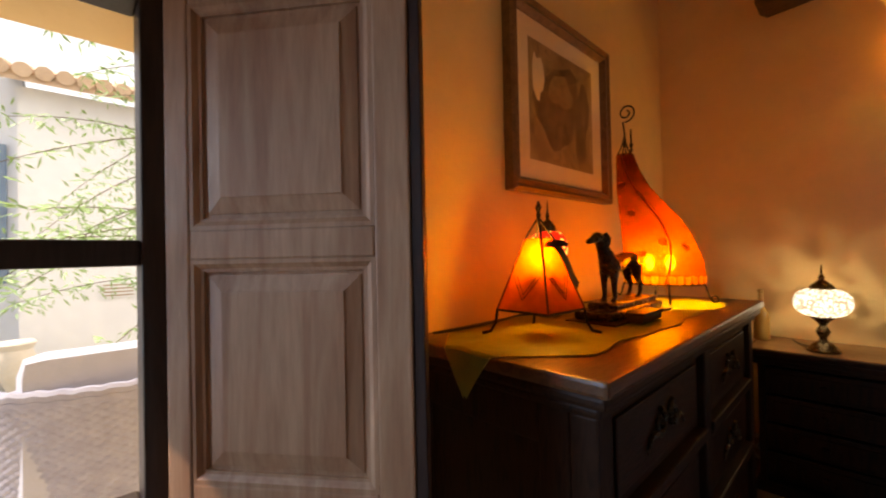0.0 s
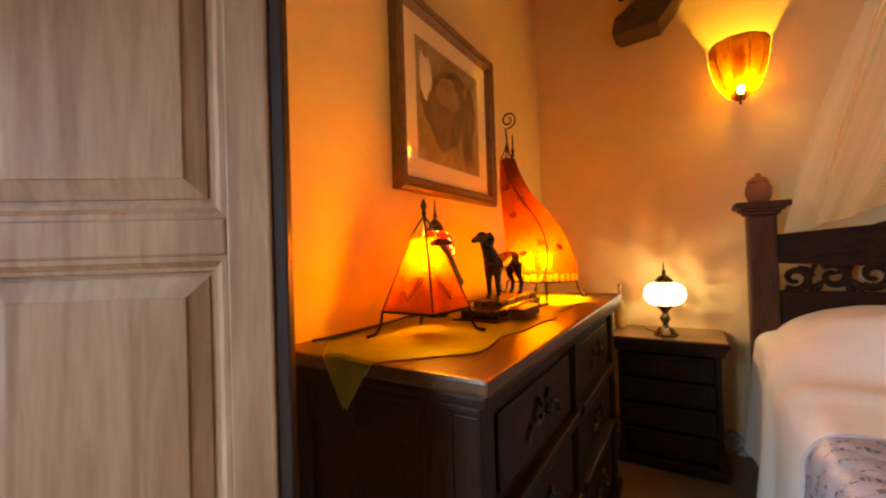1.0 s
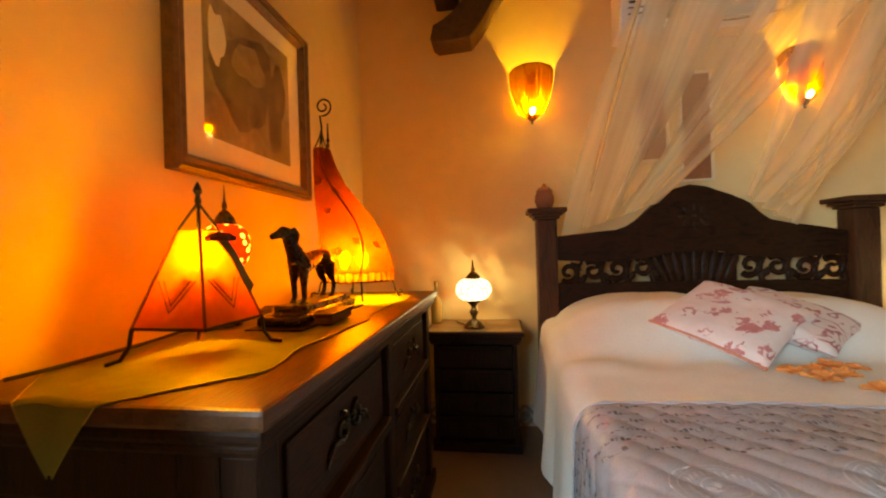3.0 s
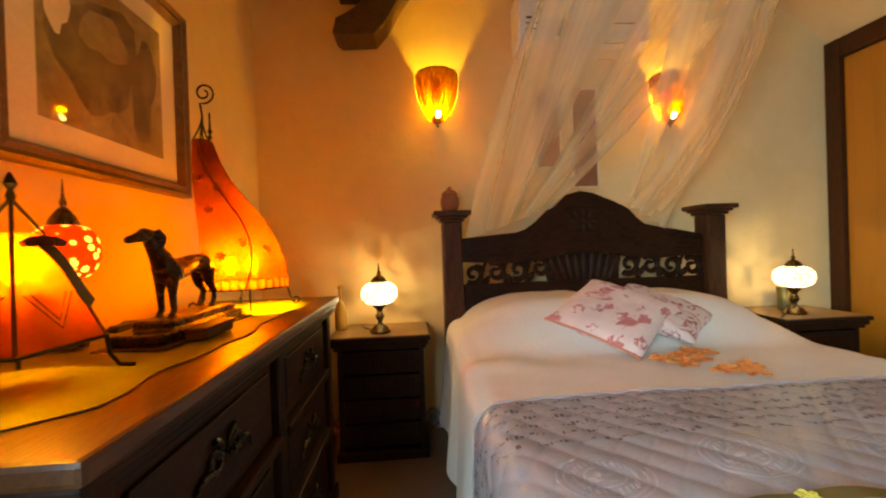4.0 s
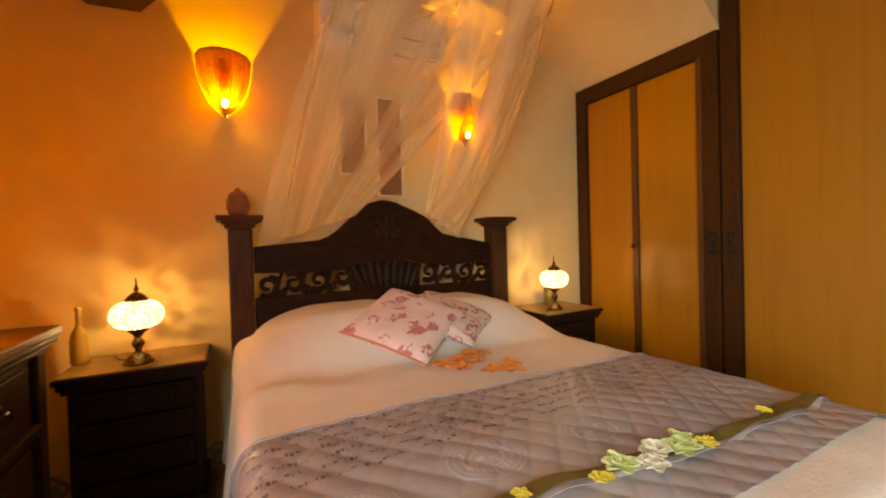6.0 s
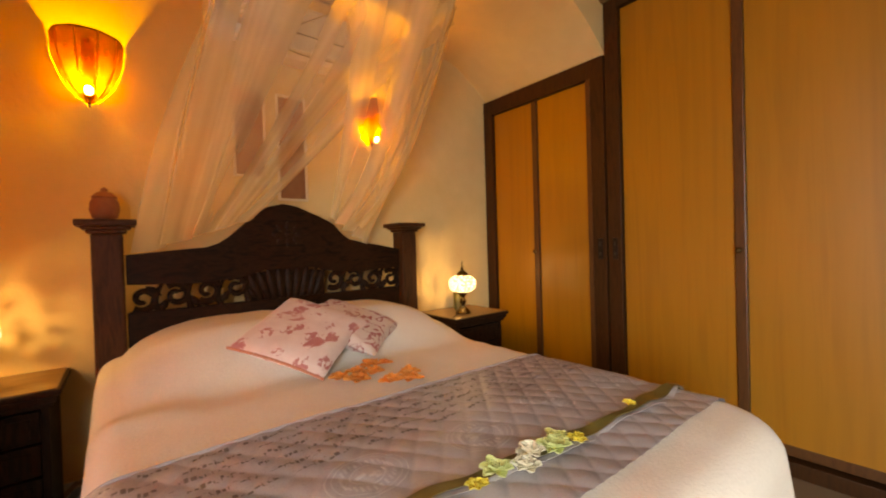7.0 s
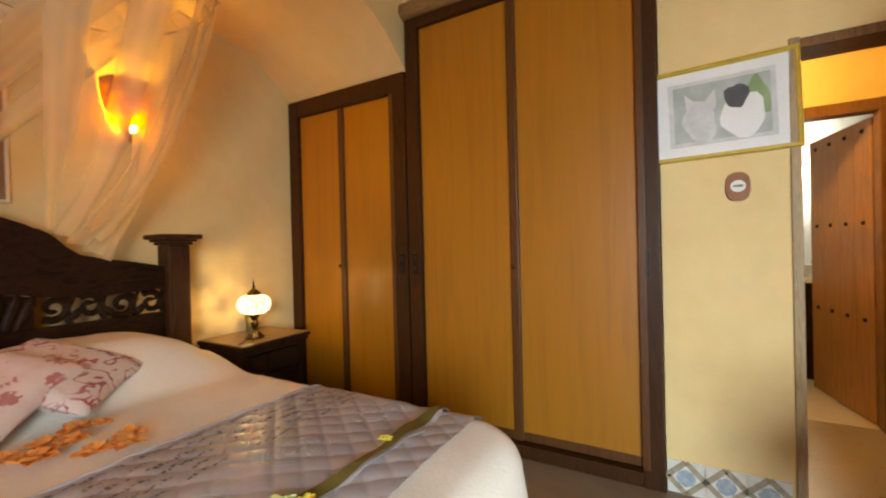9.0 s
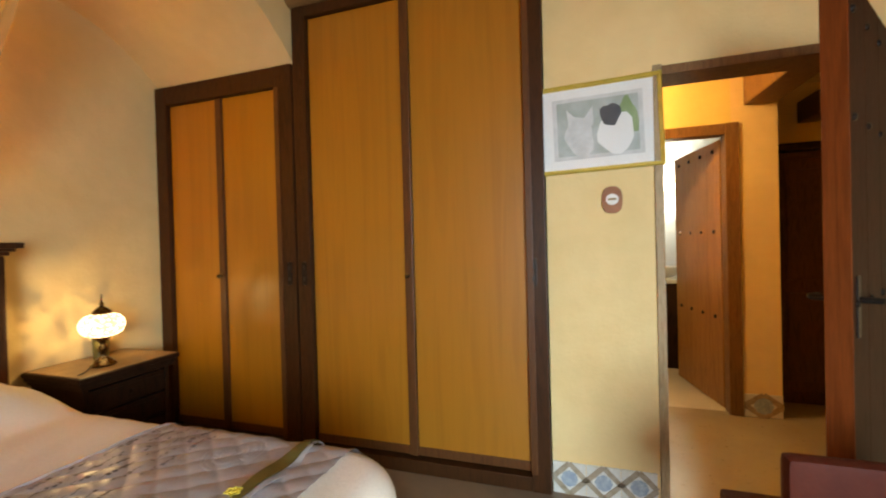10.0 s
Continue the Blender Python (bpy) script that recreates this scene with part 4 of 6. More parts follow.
# carved relief on the crest: a rosette with leaves
for k in range(8):
    a = 2 * math.pi * k / 8
    c = Vector((3.334, -0.16 + 0.065 * math.cos(a), 1.275 + 0.05 * math.sin(a)))
    bm = lathe([(0.0, -0.03), (0.012, -0.02), (0.018, 0.0), (0.012, 0.02), (0.0, 0.03)], (0, 0, 0), 10, (0.35, 1))
    bm.transform(Matrix.Translation(c) @ Matrix.Rotation(a - math.pi / 2, 4, "X"))
    part("carved_leaf", bm, "bed_wood", bed, smooth=True)
part("carved_boss", lathe([(0, -0.022), (0.018, -0.014), (0.024, 0), (0.018, 0.014), (0, 0.022)], (3.334, -0.16, 1.275), 14, (0.45, 1)), "bed_wood", bed, smooth=True)
part("carved_panel", prism([(-0.375, 0.90), (0.055, 0.90), (0.055, 1.055), (-0.16, 1.095), (-0.375, 1.055)], "x", 3.362, 3.376), "bed_wood", bed)
# pierced carving between crest and rail: scrolls at the sides, upright leaves in the middle
rnd = random.Random(4)
for sg in (-1, 1):
    for k in range(4):
        y, zc = -0.16 + sg * (0.685 - k * 0.135), 0.972 + 0.008 * k
        d = sg if k % 2 else -sg
        bm = tube(spiral((3.36, y, zc), 0.060, 0.014, d * 1.2, "yz", 26, 0.9 * d), 0.019, n=8, taper=0.011)
        part("pierced_scroll", bm, "bed_wood", bed, smooth=True)
        bm = tube(bez((3.36, y - 0.065, 0.90), (3.36, y - 0.025, zc + 0.02 * d), (3.36, y - 0.085, 1.055), 10), 0.017, n=8, taper=0.008)
        part("carved_stem", bm, "bed_wood", bed, smooth=True)
        for w, t in ((0.035, 0.9), (-0.04, -0.6)):
            bm = lathe([(0.0, -0.042), (0.014, -0.02), (0.020, 0.0), (0.012, 0.022), (0.0, 0.042)], (0, 0, 0), 10, (0.7, 1))
            bm.transform(Matrix.Translation((3.36, y - 0.06 + w * 0.5, zc + w)) @ Matrix.Rotation(t * d, 4, "X"))
            part("carved_leaf", bm, "bed_wood", bed, smooth=True)
for k in range(9):
    y = -0.16 + (k - 4) * 0.046
    hgt = 0.105 + 0.016 * (4 - abs(k - 4)) / 4
    bm = lathe([(0.0, -hgt), (0.017, -hgt * 0.6), (0.0235, 0.0), (0.021, hgt * 0.5), (0.0, hgt)], (0, 0, 0), 10, (0.7, 1))
    bm.transform(Matrix.Translation((3.36, y, 0.985)) @ Matrix.Rotation(-0.10 * (k - 4), 4, "X"))
    part("carved_leaf", bm, "bed_wood", bed, smooth=True)

pot = thing("lidded_pot", (3.36, 0.652, 1.3465), "small round terracotta pot with a lid", "pot")
part("pot_body", lathe([(0.030, 0), (0.045, 0.012), (0.055, 0.045), (0.052, 0.08), (0.042, 0.098)], (3.36, 0.652, 1.347), 22, lobes=11, depth=0.02), "terracotta", pot, smooth=True)
part("lid", lathe([(0.045, 0.099), (0.047, 0.106), (0.030, 0.125), (0.012, 0.132), (0.014, 0.142), (0.0, 0.152)], (3.36, 0.652, 1.347), 20), "terracotta", pot, smooth=True)

cover = thing("bedspread", (2.3, BYC, 0.64), "cream cotton bedspread draped over bed and pillows", "bedspread")
bm = sheet(lambda u, v: drape(3.31 - u * (3.31 - BX0 - 0.10 + 0.66), (v * 2 - 1) * (BW + 0.56)), 110, 120)
part("cloth", bm, "cover", cover, smooth=True)

# ---- quilted runner with its print, ribbon and flowers ----
RA0, RA1, RB = 1.43, 2.19, BW + 0.40


def quilt(a, b):
    p, q = (a * 0.8 + b) / 0.09, (a * 0.8 - b) / 0.09
    return 0.006 + 0.0062 * (abs(math.sin(math.pi * p)) * abs(math.sin(math.pi * q))) ** 0.36


runner = thing("bed_runner", (1.8, BYC, 0.65), "grey quilted satin runner printed with writing and medallions", "bed runner")
part("quilt", sheet(lambda u, v: drape(RA1 + (RA0 - RA1) * u, (v * 2 - 1) * RB, quilt(RA1 + (RA0 - RA1) * u, (v * 2 - 1) * RB)), 116, 370), "runner", runner, smooth=True)
part("hem", sheet(lambda u, v: drape(RA1 + 0.006 - 0.012 * u, (v * 2 - 1) * RB, 0.009 + 0.006 * math.sin(math.pi * u)), 4, 160), "runner", runner, smooth=True)


def patch(bm, a0, a1, b0, b1, lift=0.0022, nb=3):
    g = [[bm.verts.new(drape(a, b0 + (b1 - b0) * j / nb, quilt(a, b0 + (b1 - b0) * j / nb) + lift)) for j in range(nb + 1)] for a in (a0, a1)]
    for j in range(nb):
        bm.faces.new((g[0][j], g[0][j + 1], g[1][j + 1], g[1][j]))


bm = bmesh.new()
for row in range(6):
    a = 2.145 - row * 0.047
    b = RB - 0.05 - rnd.uniform(0, 0.1)
    while b > -RB + 0.1:
        w = rnd.uniform(0.05, 0.16)
        x = b
        while x > b - w:
            s = rnd.uniform(0.006, 0.013)
            hgt = rnd.uniform(0.010, 0.020)
            lo = a + rnd.uniform(-0.003, 0.003)
            if rnd.random() < 0.55:
                patch(bm, lo, lo + hgt, x, x - 0.0024, nb=1)
            patch(bm, lo + rnd.choice((0, 0.5, 1)) * hgt, lo + rnd.choice((0, 0.5, 1)) * hgt + 0.0022, x, x - s, nb=1)
            x -= s + 0.004
        b -= w + rnd.uniform(0.02, 0.05)
tagged(part("printed_writing", bm, "ink", runner, "rows of dark unreadable script"), kind="stuff")
for k in range(7):
    b0, a0 = 0.98 - k * 0.33, 1.775 + 0.012 * (-1) ** k
    bm = bmesh.new()
    for r0, r1, n in ((0.096, 0.1, 40), (0.082, 0.085, 36), (0.040, 0.044, 24)):
        for i in range(n):
            t0, t1 = 2 * math.pi * i / n, 2 * math.pi * (i + 1) / n
            q = []
            for r, t in ((r0, t0), (r1, t0), (r1, t1), (r0, t1)):
                a, b = a0 + r * 0.82 * math.sin(t), b0 + r * math.cos(t)
                q.append(bm.verts.new(drape(a, b, quilt(a, b) + 0.0025)))
            bm.faces.new(q)
    for i in range(26):
        t = 2 * math.pi * i / 26
        a, b = a0 + 0.063 * 0.82 * math.sin(t), b0 + 0.063 * math.cos(t)
        patch(bm, a - 0.009, a + 0.009, b - 0.003, b + 0.003, 0.0025, 1)
    for i in range(8):
        a, b = a0 + rnd.uniform(-0.02, 0.02), b0 + rnd.uniform(-0.03, 0.03)
        patch(bm, a - 0.004, a + 0.004, b - 0.009, b + 0.009, 0.0025, 1)
    part("medallion", bm, "silver", runner, "silvery round printed medallion")

rb = thing("ribbon", (1.6, BYC, 0.66), "olive satin ribbon laid across the runner", "ribbon")


def ribbon_pt(u, v):
    b = (v * 2 - 1) * (BW + 0.06)
    a = 1.585 + 0.018 * math.sin(b * 4.5 + 0.7) + 0.03 * math.exp(-((b - 0.35) / 0.2) ** 2) + (u - 0.5) * 0.036 * (1 - 0.3 * math.sin(b * 13))
    return drape(a, b, 0.021 + 0.004 * math.sin(b * 31) + 0.005 * (u - 0.5) * math.sin(b * 17))


part("white_trim", sheet(lambda u, v: ribbon_pt(u * 0.4 - 0.36, v) - Vector((0, 0, 0.006)), 3, 120, thick=-0.001), "silver", rb, "narrow white satin trim", True)
part("band", sheet(ribbon_pt, 4, 120, thick=-0.0015), "ribbon", rb, smooth=True)


def blossom(name, c, r, mat_name, label, petals=6, group="", tilt=0.3, seed=0, droop=0.2, heart="petal_yellow", rings=3):
    rn = random.Random(seed)
    t = thing(name, c, label, "flower", group)
    for ring, (rr, up) in enumerate(((r, 0.0), (r * 0.78, 0.35), (r * 0.5, 0.8))[:rings]):
        for k in range(petals):
            az = 2 * math.pi * (k + 0.5 * ring) / petals + rn.uniform(-0.2, 0.2)
            rot = Matrix.Translation(c) @ Matrix.Rotation(az, 4, "Z") @ Matrix.Rotation(-tilt - up - rn.uniform(0, 0.25), 4, "Y")
            L, W = rr * rn.uniform(0.82, 1.12), rr * rn.uniform(0.34, 0.42)
            def f(u, v, L=L, W=W):
                w = W * max(math.sin(math.pi * min(u * 0.93 + 0.04, 1)) * (0.55 + 0.6 * u), 0.05) ** 0.7 * (v * 2 - 1)
                return rot @ Vector((u * L, w, -droop * L * u * u + 0.05 * L * math.sin(9 * u + 5 * v + az) * u + 0.16 * L * abs(v * 2 - 1) ** 2 + 0.003))
            part("petal", sheet(f, 6, 4, thick=-0.0009), mat_name, t, smooth=True)
    part("heart", lathe([(r * 0.17, 0), (r * 0.2, r * 0.09), (r * 0.1, r * 0.2), (0, r * 0.22)], (c[0], c[1], c[2] + 0.004), 10), heart, t, smooth=True)
    return t


def on_runner(a, y, up=0.024):
    return drape(a, y - BYC, up)


for k, (a, y, r, mt) in enumerate(((1.585, 0.02, 0.034, "petal_yellow"), (1.60, -0.055, 0.052, "petal_green"), (1.565, -0.115, 0.05, "petal_cream"), (1.60, -0.17, 0.054, "petal_cream"),
                                   (1.575, -0.235, 0.056, "petal_green"), (1.605, -0.285, 0.045, "petal_green"), (1.565, -0.315, 0.036, "petal_yellow"))):
    blossom("cloth_flower", on_runner(a, y, 0.016), r * 0.82, mt, "pale green and cream fabric flower on the ribbon", 7, "flowers on the ribbon", 0.35, k)
for k, (a, y) in enumerate(((1.625, 0.20), (1.588, -0.635))):
    blossom("cloth_flower", on_runner(a, y, 0.016), 0.022, "petal_yellow", "small yellow fabric flower on the ribbon", 6, "flowers on the ribbon", 0.35, 20 + k, heart="petal_green")
for k, (x, y, r) in enumerate(((2.47, -0.06, 0.05), (2.40, -0.11, 0.062), (2.50, -0.155, 0.045), (2.44, -0.205, 0.05), (2.55, -0.24, 0.05), (2.30, -0.20, 0.055), (2.27, -0.27, 0.05), (2.33, -0.30, 0.05), (2.52, -0.30, 0.04))):
    blossom("orange_blossom", (x, y, bed_top(x, y) + 0.012), r, "petal", "loose orange blossom strewn on the bedspread", 5, "orange blossoms on the bed", 0.15, 40 + k, 0.1, "terracotta", 2)

# ---- cushions ----


def cushion(name, m, size, thick, mat_name, label, piping=None):
    t = thing(name, (0, 0, 0), label, "cushion", "cushions on the bed", m=m)
    def f(s):
        def g(u, v):
            x, y = u * 2 - 1, v * 2 - 1
            pinch = 1 - 0.07 * (1 - abs(x) ** 2) * abs(y) ** 3 - 0.07 * (1 - abs(y) ** 2) * abs(x) ** 3
            hgt = (max(1 - x ** 4, 0) * max(1 - y ** 4, 0)) ** 0.5
            cr = 0.006 * noise.noise((x * 3, y * 3, s)) * hgt
            return Vector((x * size / 2 * pinch, y * size / 2 * pinch, s * (thick / 2 * hgt + cr)))
        return g
    bm = sheet(f(1), 28, 28)
    sheet(f(-1), 28, 28, bm)
    bmesh.ops.remove_doubles(bm, verts=bm.verts, dist=0.0008)
    part("cushion_case", bm, mat_name, t, smooth=True, local=True)
    if piping:
        pts = [f(1)(k / 24, 0) for k in range(25)]
        part("piping", tube(pts, 0.006, n=8), piping, t, "coral piping along the edge", True, local=True)
    return t


def laid(corner, along, up, size):
    """The pose of a square by one corner and the directions of its two edges."""
    a = Vector(along).normalized()
    n = a.cross(Vector(up)).normalized()
    up = n.cross(a)
    return Matrix.Translation(Vector(corner) + (a + up) * size / 2) @ Matrix((a, up, n)).transposed().to_4x4()


cushion("cushion", laid((2.85, 0.265, 0.785), (-0.32, -0.275, -0.115), (0.267, -0.383, 0.17), 0.45), 0.45, 0.11, "cushion_a", "pink cushion printed with red blossoms", "piping")
cushion("cushion", laid((2.572, -0.280, 0.698), (0.318, -0.36, 0.06), (0.31, 0.29, 0.15), 0.44), 0.44, 0.10, "cushion_b", "cream cushion printed with dark red branches")

# ---- mosquito net ----
net = thing("mosquito_net", (2.74, -0.27, 2.36), "sheer white mosquito net on a hoop, swept over the headboard", "mosquito net")
NC, NR = Vector((2.74, -0.27, 2.30)), 0.52


def ring(r, z, wave=0.0, n=48):
    return [NC + Vector((r * math.cos(a), r * math.sin(a), z + wave * math.sin(2 * a))) for a in (2 * math.pi * k / n for k in range(n + 1))]


part("hoop", tube(ring(NR, 0, 0.01), 0.0035, n=6), "wire", net, "thin wire hoop", True)
for a in (0.5, 1.55, 2.6):
    d = Vector((math.cos(a), math.sin(a), 0)) * NR
    part("spoke", tube(bez(NC - d, NC + Vector((0, 0, 0.05)), NC + d, 10), 0.003, n=6), "wire", net)


def gathered(name, f, nu, nv, bundles, material="net"):
    """A sheet of netting; bundles: (where along v, how wide, how dense, drift) of its gathered folds."""
    ob = part(name, sheet(f, nu, nv), material, net, smooth=True)
    at = ob.data.attributes.new("gather", "FLOAT", "POINT")
    for i in range(nu + 1):
        for j in range(nv + 1):
            u, v = i / nu, j / nv
            g = max([k * math.exp(-((v - c - dr * math.sin(2.2 * u)) / (1.7 * w * (1 + 0.25 * math.sin(9 * c + 5 * u)))) ** 2) for c, w, k, dr in bundles])
            fine = 0.10 * (0.5 + 0.5 * math.sin(v * 190 + 3 * math.sin(u * 4 + v * 7)))
            at.data[i * (nv + 1) + j].value = min(g + fine + 0.35 * max(u - 0.8, 0) / 0.2, 1)
    return ob


def curtain(a0, a1, feet, folds, amp, sag, seed, swell):
    """From the hoop's arc a0..a1 down to the line of feet on the headboard."""
    rn = random.Random(seed)
    ph = [rn.uniform(0, 6) for _ in range(4)]
    f0, f1 = Vector(feet[0]), Vector(feet[1])
    def f(u, v):
        a = radians(a0 + (a1 - a0) * v)
        top = NC + Vector((NR * math.cos(a), NR * math.sin(a), 0))
        end = f0.lerp(f1, v)
        p = top.lerp(end, u)
        p.z -= sag * math.sin(math.pi * u) * (0.6 + 0.4 * math.sin(math.pi * v))
        p.y += swell * math.sin(math.pi * u ** 0.8) * v * v
        w = math.sin(folds * 2 * math.pi * v + ph[0] + 0.8 * math.sin(3 * u + ph[1])) + 0.45 * math.sin(folds * 4.3 * math.pi * v + ph[2])
        o = amp * (0.35 + 1.1 * u) * (1 - 0.45 * u) * w
        return p + Vector((math.cos(a) * o * 0.7, math.sin(a) * o, 0.0))
    return f


gathered("left_drape", curtain(228, 75, ((3.300, 0.06, 1.35), (3.318, 0.53, 1.19)), 4, 0.034, 0.03, 1, 0.045), 40, 120,
         ((0.02, 0.03, 0.9, 0.02), (0.20, 0.045, 0.75, 0.05), (0.40, 0.025, 0.55, -0.04), (0.56, 0.06, 0.8, 0.06), (0.78, 0.03, 0.5, -0.05), (0.97, 0.05, 0.85, 0.0)))
gathered("right_drape", curtain(162, 318, ((3.300, -0.40, 1.375), (3.312, -0.653, 1.205)), 4, 0.034, 0.14, 2, -0.08), 40, 120,
         ((0.02, 0.03, 0.8, 0.02), (0.22, 0.028, 0.9, 0.03), (0.36, 0.02, 0.5, 0.05), (0.60, 0.04, 0.6, -0.05), (0.80, 0.06, 0.75, 0.03), (0.98, 0.05, 0.8, 0.0)))


def crown(u, v):
    a = 2 * math.pi * v
    r = NR * (1 - u * 0.93)
    return NC + Vector((r * math.cos(a) * (1 + 0.03 * math.sin(24 * a)), r * math.sin(a) * (1 + 0.03 * math.sin(24 * a)), 0.42 * u ** 1.1))


gathered("crown", crown, 10, 96, ((0.1, 0.03, 0.5, 0), (0.3, 0.02, 0.6, 0), (0.52, 0.03, 0.5, 0), (0.74, 0.025, 0.6, 0), (0.9, 0.02, 0.5, 0)))
part("cord", tube([NC + Vector((0, 0, 0.415)), (2.74, -0.27, 2.78), (2.74, -0.27, 2.86)], 0.006, n=6), "mat_board", net)

# ---- nightstands ----


def pull(c, r, facing):
    bm = lathe([(r * 0.4, 0), (r * 0.4, r * 0.5), (r, r * 0.9), (r * 0.9, r * 1.4), (0, r * 1.6)], (0, 0, 0), 12)
    bm.transform(Matrix.Translation(c) @ (Matrix.Rotation(radians(-90), 4, "Y") if facing == "-x" else Matrix.Rotation(radians(90), 4, "X")))
    return bm


def nightstand(x0, x1, y0, y1, top, label):
    t = thing("nightstand", ((x0 + x1) / 2, (y0 + y1) / 2, 0), label, "nightstand", "nightstands")
    part("tabletop", boxes((x0, x1, y0, y1, top - 0.03, top - 0.004), bevel=0.008), "dark_x", t)
    # tan layer over the dark top paints the lamp's gloss
    part("top_board", boxes((x0 + 0.012, x1 - 0.004, y0 + 0.012, y1 - 0.012, top - 0.0038, top), bevel=0.002), "stand_top", t, "top board with lamp sheen painted as tan")
    part("moulding", boxes((x0 + 0.012, x1, y0 + 0.012, y1 - 0.012, top - 0.055, top - 0.0305), (x0 + 0.024, x1, y0 + 0.024, y1 - 0.024, top - 0.075, top - 0.0555), bevel=0.006), "dark", t)
    bx, by0, by1 = x0 + 0.045, y0 + 0.04, y1 - 0.04
    part("side_panel", boxes((bx, x1 - 0.005, by0, by0 + 0.025, 0.05, top - 0.0755), bevel=0.003), "dark", t)
    part("side_panel", boxes((bx, x1 - 0.005, by1 - 0.025, by1, 0.05, top - 0.0755), bevel=0.003), "dark", t)
    part("back_panel", boxes((x1 - 0.02, x1 - 0.006, by0 + 0.0255, by1 - 0.0255, 0.05, top - 0.0755)), "dark", t)
    part("plinth", boxes((bx - 0.015, x1 - 0.005, by0 - 0.015, by1 + 0.015, 0, 0.0495), bevel=0.006), "dark", t)
    n, zb, zt = 4, 0.065, top - 0.085
    for k in range(n):
        a, b = zb + (zt - zb) * k / n + 0.006, zb + (zt - zb) * (k + 1) / n - 0.006
        d = part("drawer", boxes((bx + 0.004, x1 - 0.03, by0 + 0.028, by1 - 0.028, a, b), bevel=0.004), "dark", t)
        part("drawer_field", boxes((bx - 0.004, bx + 0.0035, by0 + 0.055, by1 - 0.055, a + 0.02, b - 0.02), bevel=0.003), "dark", d)
        part("knob", pull((bx - 0.004, (by0 + by1) / 2, (a + b) / 2), 0.014, "-x"), "dark", d, smooth=True)
    return t


nightstand(3.125, 3.515, 0.80, 1.345, 0.675, "dark wooden nightstand with four drawers beside the dresser")
nightstand(3.06, 3.515, -1.70, -1.17, 0.675, "dark wooden nightstand beside the low wardrobe")

# ---- mosaic lamps ----


def mosaic_lamp(x, y, z, label, glass_mat, s=1.0):
    t = thing("mosaic_lamp", (x, y, z), label, "table lamp", "mosaic lamps")
    c = (x, y, z)
    P = lambda pr: [(r * s, h) for r, h in pr]
    part("foot", lathe(P([(0.058, 0), (0.060, 0.006), (0.056, 0.012), (0.050, 0.016), (0.040, 0.034), (0.022, 0.044), (0.016, 0.05)]), c, 26), "brass", t, smooth=True)
    part("stem", lathe(P([(0.014, 0.0505), (0.012, 0.062), (0.020, 0.076), (0.026, 0.090), (0.018, 0.106), (0.012, 0.116), (0.022, 0.132), (0.040, 0.150), (0.044, 0.158)]), c, 22), "brass", t, smooth=True)
    n = 18
    prof = [(0.042 + 0.060 * math.sin(math.pi * k / n) ** 0.95, 0.1585 + 0.122 * (1 - math.cos(math.pi * k / n)) / 2) for k in range(n + 1)]
    g = part("glass_globe", lathe(P(prof), c, 32), glass_mat, t, "lit mosaic glass globe", smooth=True)
    part("cap", lathe(P([(0.044, 0.281), (0.045, 0.286), (0.036, 0.300), (0.020, 0.315), (0.010, 0.322)]), c, 22, lobes=11, depth=0.02), "brass", t, smooth=True)
    part("finial", lathe(P([(0.008, 0.3225), (0.012, 0.332), (0.006, 0.345), (0.004, 0.36), (0.002, 0.385), (0, 0.39)]), c, 12), "brass", t, smooth=True)
    return t


l1 = mosaic_lamp(3.245, 1.075, 0.6755, "brass table lamp with a lit white mosaic globe", "globe")
copy_thing(l1, pose(3.215, -1.375, 0.6755, 0, 0, 70))
for x, y in ((3.245, 1.075), (3.215, -1.375)):
    lamp("POINT", "mosaic_light", Matrix.Translation((x, y, 0.895)), 1.8, (1.0, 0.90, 0.60), 0.009)
lr = mosaic_lamp(1.955, 1.672, 0.937, "brass table lamp with a red mosaic glass globe", "globe_red", 0.64)
for k, (a, b) in enumerate((((3.29, 1.10, 0.682), (3.45, 1.20, 0.681)), ((3.26, -1.36, 0.682), (3.12, -1.20, 0.681)))):
    cbl = thing("cable", a, "thin dark lamp cable lying on the nightstand", "cable")
    part("wire", tube(bez(a, ((a[0] + b[0]) / 2 - 0.05, (a[1] + b[1]) / 2 + 0.03, 0.6815), b), 0.003, n=6), "black", cbl, smooth=True)

bo = thing("glass_bottle", (3.385, 1.315, 0.6755), "slim olive glass bottle at the back of the nightstand", "bottle")
part("bottle_body", lathe([(0.030, 0), (0.034, 0.004), (0.035, 0.10), (0.030, 0.135), (0.014, 0.165), (0.011, 0.175)], (3.385, 1.315, 0.6755), 22), "olive_glass", bo, smooth=True)
part("bottle_neck", lathe([(0.011, 0.1755), (0.010, 0.24), (0.013, 0.243), (0.013, 0.255), (0.009, 0.258)], (3.385, 1.315, 0.6755), 18), "olive_glass", bo, smooth=True)
tg = thing("candle_glass", (3.36, -1.455, 0.6755), "small green candle glass behind the lamp", "candle glass")
part("glass", lathe([(0.030, 0), (0.036, 0.004), (0.040, 0.14), (0.038, 0.142), (0.033, 0.02), (0, 0.018)], (3.36, -1.455, 0.6755), 20), "ribbon", tg, smooth=True)

# ---- sconces ----


